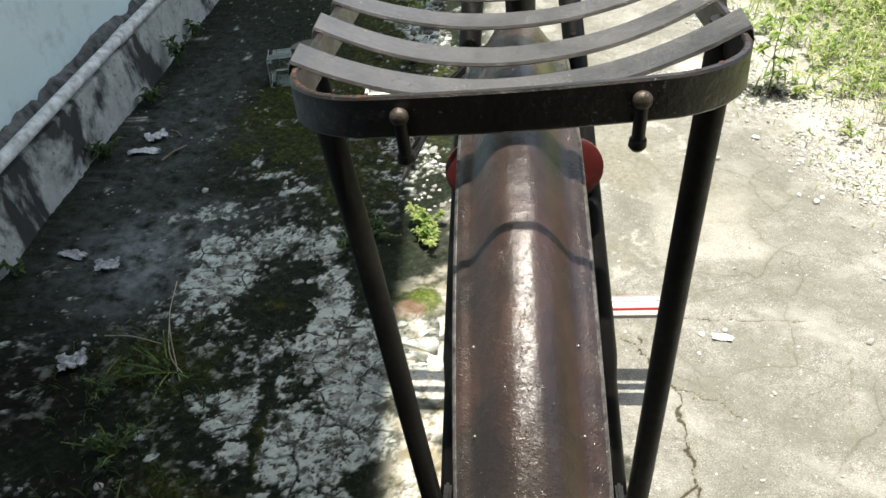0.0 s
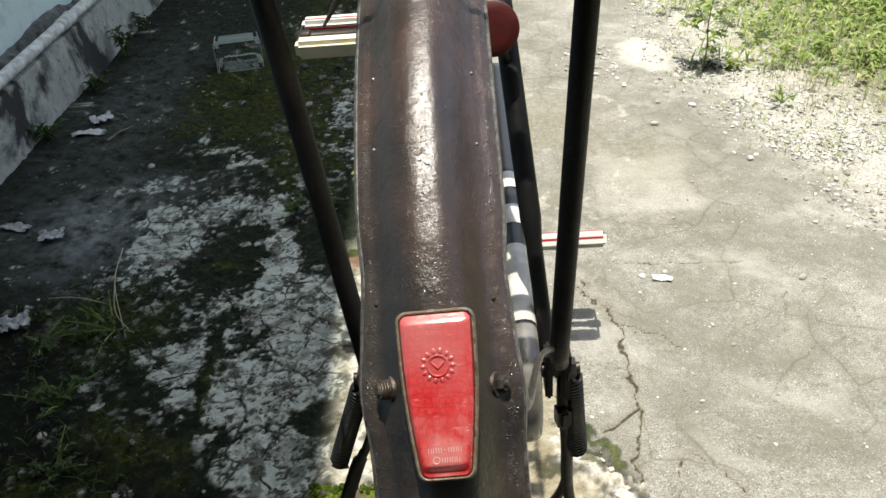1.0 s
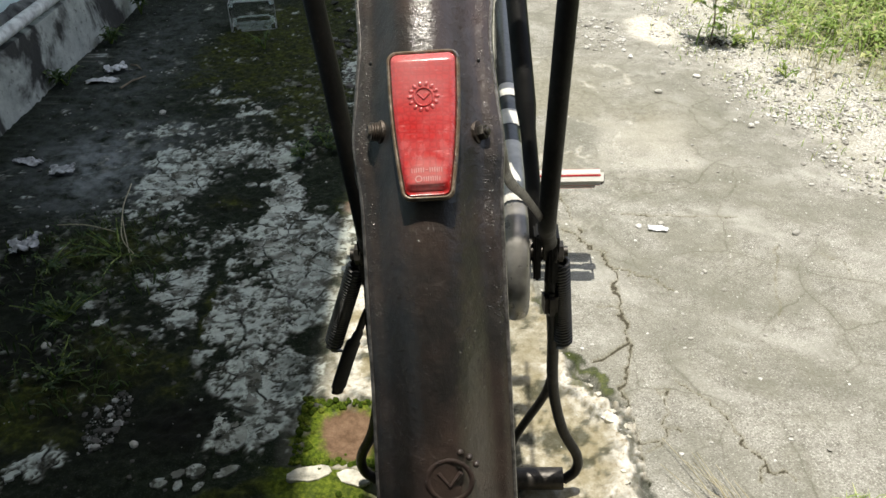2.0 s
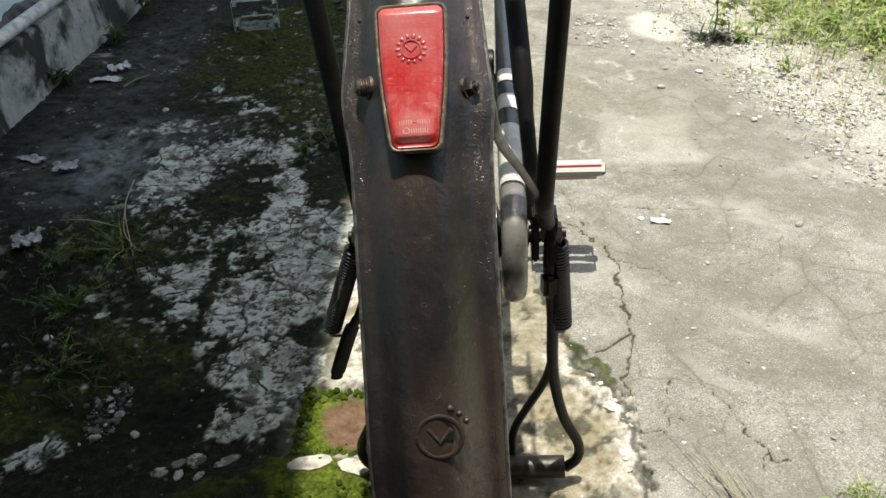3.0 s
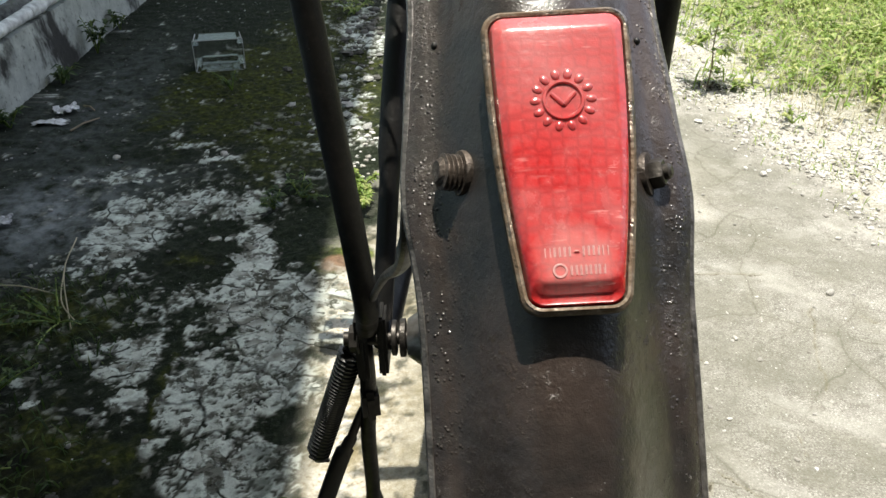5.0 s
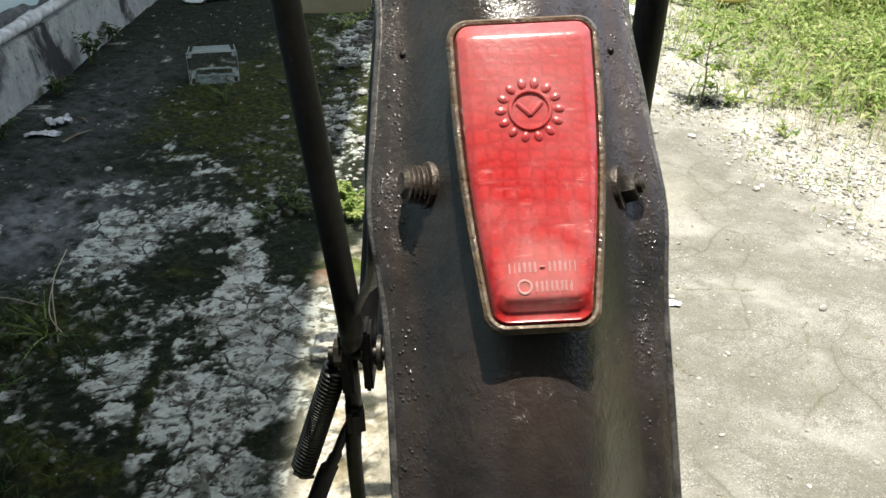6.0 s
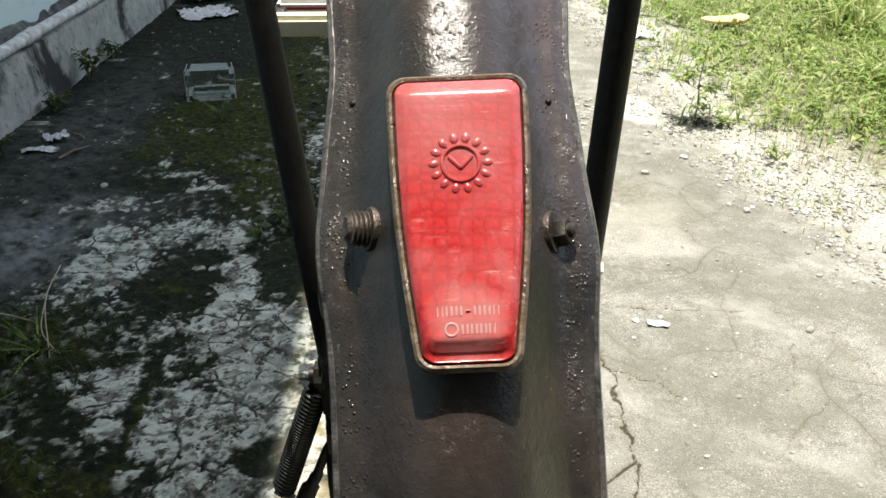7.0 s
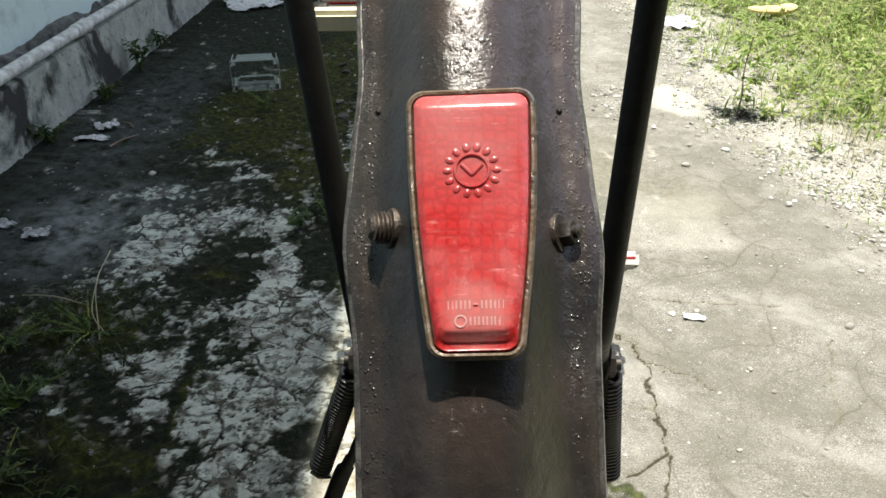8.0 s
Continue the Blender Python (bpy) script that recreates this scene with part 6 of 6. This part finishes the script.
for tx, ty, tr, tt in ((1.32, 2.29, 0.07, 0.17), (1.40, 2.5, 0.08, 0.18), (1.16, 1.75, 0.06, 0.09)):
    blades("grass_tussock", 120, disc(tx, ty, tr, tr), tt, 0.0075, int(tx * 100), GRASS, "tall green tussock in the lawn", 1.5)


def seedling():
    """A young plant: one bare stem, leaves on short twigs towards its top."""
    rnd, g = random.Random(1), Geo()
    tall = 0.185
    stem = [(0, 0, 0), (0.003, 0.002, 0.05), (-0.002, 0.004, 0.11), (0.004, 0.006, tall)]
    ob = part("seedling", Geo().tube(bend(stem, 4), [0.0022] * 6 + [0.0014] * 7, 6), TWIG)
    for k in range(11):
        z = 0.07 + 0.0115 * k
        b, reach = 2.4 * k, rnd.uniform(0.025, 0.06) * (1.15 - 0.05 * k)
        tip = Vector((reach * math.cos(b), reach * math.sin(b), z + rnd.uniform(0.0, 0.02)))
        part("stem", Geo().tube([(0, 0.003, z), tip], [0.0011, 0.0007], 5), WEED, ob)
        for j in range(10):
            c, u = b + rnd.uniform(-1.2, 1.2), rnd.uniform(0.35, 1.0)
            leaf_quad(g, (tip.x * u, tip.y * u, z + (tip.z - z) * u), (math.cos(c), math.sin(c), rnd.uniform(-0.25, 0.4)), rnd.uniform(0.02, 0.038), rnd.uniform(0.01, 0.017), 0.5, rnd)
    tagged(part("leaves", g, WEED, ob, "", False), kind="stuff")
    tagged(set_down(ob, 0.584, 1.432, -0.001), "young leafy seedling standing at the concrete edge", "plant")


seedling()


# Dark leaves laid where the seedling's shadow falls, to deepen it.
def leaf_litter():
    rnd, g = random.Random(52), Geo()
    for k in range(80):
        b, r = rnd.uniform(0, 6.28), abs(rnd.gauss(0, 1))
        x, y = 0.59 + 0.045 * r * math.cos(b), 1.42 + 0.014 * r * math.sin(b)
        c = rnd.uniform(0, 6.28)
        leaf_quad(g, (x, y, height(x, y) + rnd.uniform(0.001, 0.008)), (math.cos(c), math.sin(c), rnd.uniform(0, 0.4)), rnd.uniform(0.008, 0.022), rnd.uniform(0.004, 0.01), 0.4, rnd)
    tagged(part("leaf_litter", g, DEAD_LEAF, None, "", False), "dark rotting leaves that deepen the seedling's shadow at its foot", "leaf litter", kind="stuff")


leaf_litter()
weed("weed", 0.63, 1.41, 0.06, 0.035, 40, 2, "low weed among the grit", 0.018)
weed("weed", 0.70, 1.20, 0.05, 0.035, 36, 3, "low weed among the pale grit", 0.016)
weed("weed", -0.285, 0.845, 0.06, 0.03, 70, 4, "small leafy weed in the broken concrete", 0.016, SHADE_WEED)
weed("weed", -0.185, 0.87, 0.04, 0.045, 420, 5, "small sunlit weed beside the wheel", 0.012)
weed("weed", -0.178, 0.81, 0.04, 0.035, 380, 6, "small sunlit weed beside the wheel", 0.012)
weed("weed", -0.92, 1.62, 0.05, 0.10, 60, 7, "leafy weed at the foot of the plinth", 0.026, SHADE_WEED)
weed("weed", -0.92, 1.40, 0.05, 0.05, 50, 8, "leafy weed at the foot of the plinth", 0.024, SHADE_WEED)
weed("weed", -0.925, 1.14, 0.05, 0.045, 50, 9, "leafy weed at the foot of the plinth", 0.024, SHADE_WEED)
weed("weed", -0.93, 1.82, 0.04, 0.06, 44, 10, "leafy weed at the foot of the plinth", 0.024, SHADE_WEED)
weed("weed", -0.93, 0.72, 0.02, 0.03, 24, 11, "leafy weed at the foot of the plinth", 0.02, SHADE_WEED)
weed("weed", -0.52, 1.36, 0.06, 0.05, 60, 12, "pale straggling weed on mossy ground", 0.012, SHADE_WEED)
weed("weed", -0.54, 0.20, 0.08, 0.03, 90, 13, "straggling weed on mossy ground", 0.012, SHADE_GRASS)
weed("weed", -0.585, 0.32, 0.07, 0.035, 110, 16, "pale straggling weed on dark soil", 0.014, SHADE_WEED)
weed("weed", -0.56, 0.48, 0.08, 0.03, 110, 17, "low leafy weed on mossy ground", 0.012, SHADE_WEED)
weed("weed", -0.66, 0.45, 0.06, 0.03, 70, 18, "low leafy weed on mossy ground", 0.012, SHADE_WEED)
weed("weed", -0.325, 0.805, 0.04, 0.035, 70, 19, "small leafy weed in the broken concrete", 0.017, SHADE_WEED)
weed("weed", -0.30, 2.0, 0.10, 0.05, 90, 14, "low green weed on the far yard", 0.02)
weed("weed", -0.46, 2.15, 0.08, 0.05, 70, 15, "low green weed on the far yard", 0.02)


def moss_cushions():
    """Small domed cushions of moss round the hollow beside the stand."""
    rnd, g = random.Random(61), Geo()
    for k in range(290):
        side = rnd.random()
        if side < 0.3:
            x, y = -0.209 + abs(rnd.gauss(0, 0.008)), rnd.uniform(0.066, 0.172)
        elif side < 0.6:
            x, y = rnd.uniform(-0.21, -0.11), 0.172 - abs(rnd.gauss(0, 0.006))
        elif side < 0.9:
            x, y = rnd.uniform(-0.21, -0.11), 0.066 + abs(rnd.gauss(0, 0.007))
        else:
            x, y = rnd.uniform(-0.22, -0.1), rnd.uniform(0.0, 0.025)
        r = rnd.uniform(0.0015, 0.005)
        k0 = len(g.v)
        g.ball(r, pose(x, y, height(x, y) + r * 0.15, 0, 0, rnd.uniform(0, 360)) @ Matrix.Diagonal((1, rnd.uniform(0.6, 1), rnd.uniform(0.5, 0.8), 1)), 10, 7)
        g.v[k0:] = [tuple(Vector(p) + Vector((0, 0, 1)) * r * 0.35 * noise.noise(Vector(p) * 420)) for p in g.v[k0:]]
    tagged(part("moss_cushion", g, MOSS), "bright green cushions of moss round a muddy hollow", "moss", kind="stuff")


moss_cushions()


def straw_wisps():
    rnd, g = random.Random(12), Geo()
    for k in range(13):
        a = radians(118 + rnd.uniform(-14, 14))
        p = Vector((0.295 + rnd.uniform(-0.02, 0.02), 0.0 + rnd.uniform(-0.02, 0.02), 0.003))
        d = Vector((math.cos(a), math.sin(a), 0)) * rnd.uniform(0.05, 0.12)
        g.tube([p, p + d * 0.5 + Vector((0, 0, 0.006)), p + d + Vector((0, 0, 0.001))], [0.0005, 0.0005, 0.0003], 5)
    tagged(part("straw", g, STRAW), "wisp of dry straw lying on the concrete", "straw", kind="stuff")
    for k, (pts) in enumerate((((-0.62, 0.70, 0.0), (-0.59, 0.58, 0.012), (-0.53, 0.45, 0.008)), ((-0.585, 0.53, 0.01), (-0.64, 0.545, 0.012), (-0.69, 0.55, 0.008)), ((-0.60, 0.61, 0.01), (-0.56, 0.5, 0.02), (-0.525, 0.46, 0.01)))):
        tagged(part("grass_stalk", Geo().tube(bend(pts, 6), 0.0009, 6), STRAW), "long dry grass stalk over the moss", "grass stalk")


straw_wisps()


# ---- pieces of broken concrete, rubble and grit ----
def clip_cell(seed, others):
    """The part of the plane nearer to seed than to any other, as a polygon."""
    poly = [(seed[0] + dx, seed[1] + dy) for dx, dy in ((-0.06, -0.06), (0.06, -0.06), (0.06, 0.06), (-0.06, 0.06))]
    for o in others:
        mx, my, nx, ny = (seed[0] + o[0]) / 2, (seed[1] + o[1]) / 2, o[0] - seed[0], o[1] - seed[1]
        out = []
        for (ax, ay), (bx, by) in zip(poly, poly[1:] + poly[:1]):
            da, db = (ax - mx) * nx + (ay - my) * ny, (bx - mx) * nx + (by - my) * ny
            if da <= 0:
                out.append((ax, ay))
            if da * db < 0:
                t = da / (da - db)
                out.append((ax + (bx - ax) * t, ay + (by - ay) * t))
        poly = out
        if len(poly) < 3:
            return []
    return poly


def flake(poly, rnd, gap, top, z):
    """One angular fragment of the shattered slab, lying almost flush."""
    cx, cy = sum(p[0] for p in poly) / len(poly), sum(p[1] for p in poly) / len(poly)
    ring = []
    for (ax, ay), (bx, by) in zip(poly, poly[1:] + poly[:1]):
        for u in (0.0, 0.35, 0.7):
            px, py = ax + (bx - ax) * u, ay + (by - ay) * u
            d = math.hypot(px - cx, py - cy) + 1e-6
            k = max(0.3, 1 - (gap * (1 + rnd.uniform(-0.6, 1.2))) / d)
            ring.append((cx + (px - cx) * k, cy + (py - cy) * k))
    n = len(ring)
    tx, ty = rnd.uniform(-0.016, 0.016), rnd.uniform(-0.016, 0.016)
    g = Geo()
    for f, h in ((1.0, -0.004), (0.985, top - 0.0007), (0.94, top)):
        for x, y in ring:
            xx, yy = cx + (x - cx) * f, cy + (y - cy) * f
            g.v.append((xx, yy, z + h + (tx * (xx - cx) + ty * (yy - cy) if h > 0 else 0)))
    for j in range(2):
        for k in range(n):
            g.f.append((j * n + k, j * n + (k + 1) % n, (j + 1) * n + (k + 1) % n, (j + 1) * n + k))
    g.f.append(tuple(2 * n + k for k in range(n)))
    ob = part("concrete_flake", g, FLAKE, ground, "", False)
    return ob


def flakes():
    rnd = random.Random(77)
    seeds = []
    step_y = 0.026
    y = 0.0
    while y < 1.0:
        x = -0.74
        while x < -0.2:
            seeds.append((x + rnd.uniform(-0.013, 0.013), y + rnd.uniform(-0.013, 0.013)))
            x += 0.029
        y += step_y
    small = [(s[0] + rnd.uniform(-0.012, 0.012), s[1] + rnd.uniform(-0.012, 0.012)) for s in seeds if rnd.random() < 0.45]
    seeds += small
    bare = bareness(np.array([s[0] for s in seeds]), np.array([s[1] for s in seeds]))
    patch = fbm(np.array([s[0] for s in seeds]), np.array([s[1] for s in seeds]), 14, 205)
    zs = survey(np.array([s[0] for s in seeds]), np.array([s[1] for s in seeds]))[0]
    order = sorted(range(len(seeds)), key=lambda i: -(bare[i] + 2.2 * (patch[i] - 0.5) + rnd.uniform(-0.35, 0.35)))
    for i in order[:290]:
        s = seeds[i]
        if s[0] > -0.235 and s[1] < 0.3 or bare[i] < 0.3:
            continue
        near = [o for k, o in enumerate(seeds) if k != i and abs(o[0] - s[0]) < 0.12 and abs(o[1] - s[1]) < 0.12]
        poly = clip_cell(s, near)
        if len(poly) > 2:
            flake(poly, rnd, rnd.uniform(0.0006, 0.0016) + 0.0035 * max(0.0, 0.9 - bare[i]), rnd.uniform(0.0002, 0.0009), float(zs[i]))
    for k in range(10):
        t = rnd.uniform(0.02, 0.28)
        x, y, r = float(line_x(np.array([t]), OLD_EDGE[::-1])[0]) - abs(rnd.gauss(0.012, 0.012)), t, rnd.uniform(0.003, 0.009)
        turn, sq = rnd.uniform(0, 3.14), rnd.uniform(0.4, 0.9)
        poly = []
        for j in range(7):
            a = 2 * math.pi * (j + rnd.uniform(-0.3, 0.3)) / 7
            u, v = r * rnd.uniform(0.6, 1.15) * math.cos(a), r * sq * rnd.uniform(0.6, 1.15) * math.sin(a)
            poly.append((x + u * math.cos(turn) - v * math.sin(turn), y + u * math.sin(turn) + v * math.cos(turn)))
        ob = flake(poly, rnd, 0.0004, rnd.uniform(0.0005, 0.003), height(x, y))
        ob.data.materials[0] = LUMP
    for x, y, r, turn, sq in ((-0.182, 0.052, 0.03, 10, 0.4), (-0.132, 0.048, 0.022, -12, 0.55), (-0.285, 0.10, 0.024, 60, 0.7), (-0.353, 0.036, 0.012, 15, 0.7), (-0.336, 0.05, 0.011, 30, 0.6), (-0.316, 0.054, 0.014, 10, 0.7), (-0.281, 0.054, 0.017, 35, 0.45), (-0.331, 0.034, 0.009, 80, 0.7), (-0.307, 0.033, 0.01, 60, 0.6),
                              (-0.402, 0.705, 0.012, 20, 0.7), (-0.379, 0.712, 0.013, 70, 0.7), (-0.555, 0.355, 0.02, 10, 0.6), (-0.53, 0.315, 0.014, 40, 0.5)):
        n = 11
        m = pose(0, 0, 0, 0, 0, turn)
        poly = []
        for k in range(n):
            a = 2 * math.pi * (k + rnd.uniform(-0.3, 0.3)) / n
            v = m @ Vector((r * rnd.uniform(0.86, 1.1) * math.cos(a), r * sq * rnd.uniform(0.86, 1.1) * math.sin(a), 0))
            poly.append((x + v.x, y + v.y))
        ob = flake(poly, rnd, 0.0006, 0.0016, height(x, y))
        if x > -0.19:
            ob.data.materials[0] = LUMP


flakes()


def scatter(name, count, place, lo, hi, seed, label, mat=None):
    """Small stones in one mesh."""
    rnd = np.random.RandomState(seed)
    xy = place(rnd, count)
    z = survey(xy[:, 0], xy[:, 1])[0]
    kinds = [np.array(stone_geo(1.0, 100 + k, 0.45, 6, 4).v) * (1 + 0.28 * np.random.RandomState(k).uniform(-1, 1, (len(stone_geo(1.0, 100 + k, 0.45, 6, 4).v), 1))) for k in range(6)]
    faces = np.array([f if len(f) == 4 else None for f in stone_geo(1.0, 100, 0.45, 6, 4).f if len(f) == 4])
    vs, fs, k0 = [], [], 0
    for i, ((x, y), h) in enumerate(zip(xy, z)):
        r = lo + (hi - lo) * rnd.uniform() ** 4
        a = rnd.uniform(0, 6.28)
        v = kinds[i % 6] * r
        ca, sa = math.cos(a), math.sin(a)
        vs.append(np.stack((v[:, 0] * ca - v[:, 1] * sa + x, v[:, 0] * sa + v[:, 1] * ca + y, v[:, 2] + h + r * 0.25), -1))
        fs.append(faces + k0)
        k0 += len(v)
    me = bpy.data.meshes.new(name)
    me.from_pydata(np.concatenate(vs).tolist(), [], np.concatenate(fs).tolist())
    me.materials.append(mat or PEBBLE)
    return tagged(new(name, me), label, "gravel", kind="stuff")


scatter("edge_gravel", 19000, along_edge, 0.0009, 0.0062, 31, "pale pebbles and grit along the concrete edge")
scatter("yard_grit", 160, disc(0.31, 1.47, 0.07, 0.13), 0.0025, 0.009, 37, "loose pale grit on the sunny concrete")
scatter("yard_grit", 700, lambda r, n: np.stack((r.uniform(0.1, 0.75, n), r.uniform(0.0, 2.6, n)), -1), 0.0012, 0.0042, 32, "scattered grit on the sunny concrete")
scatter("rubble", 420, lambda r, n: np.stack((-0.27 + 0.06 * r.normal(0, 1, n), r.uniform(1.1, 2.4, n)), -1), 0.003, 0.016, 33, "grey rubble along the middle of the yard", DARK_GRIT)
scatter("pale_rubble", 40, lambda r, n: np.stack((-0.18 + 0.018 * r.normal(0, 1, n), r.uniform(0.92, 1.15, n)), -1), 0.003, 0.009, 36, "pale broken stones beside the wheel")
scatter("soil_grit", 1700, lambda r, n: np.stack((r.uniform(-0.94, -0.24, n), 2.2 * r.uniform(0, 1, n)), -1), 0.0012, 0.005, 34, "small grit on the dark soil", DARK_GRIT)
scatter("soil_grit", 190, disc(-0.446, 0.128, 0.022, 0.052), 0.0012, 0.0062, 35, "small grey gravel heap on the dark soil", DARK_GRIT)
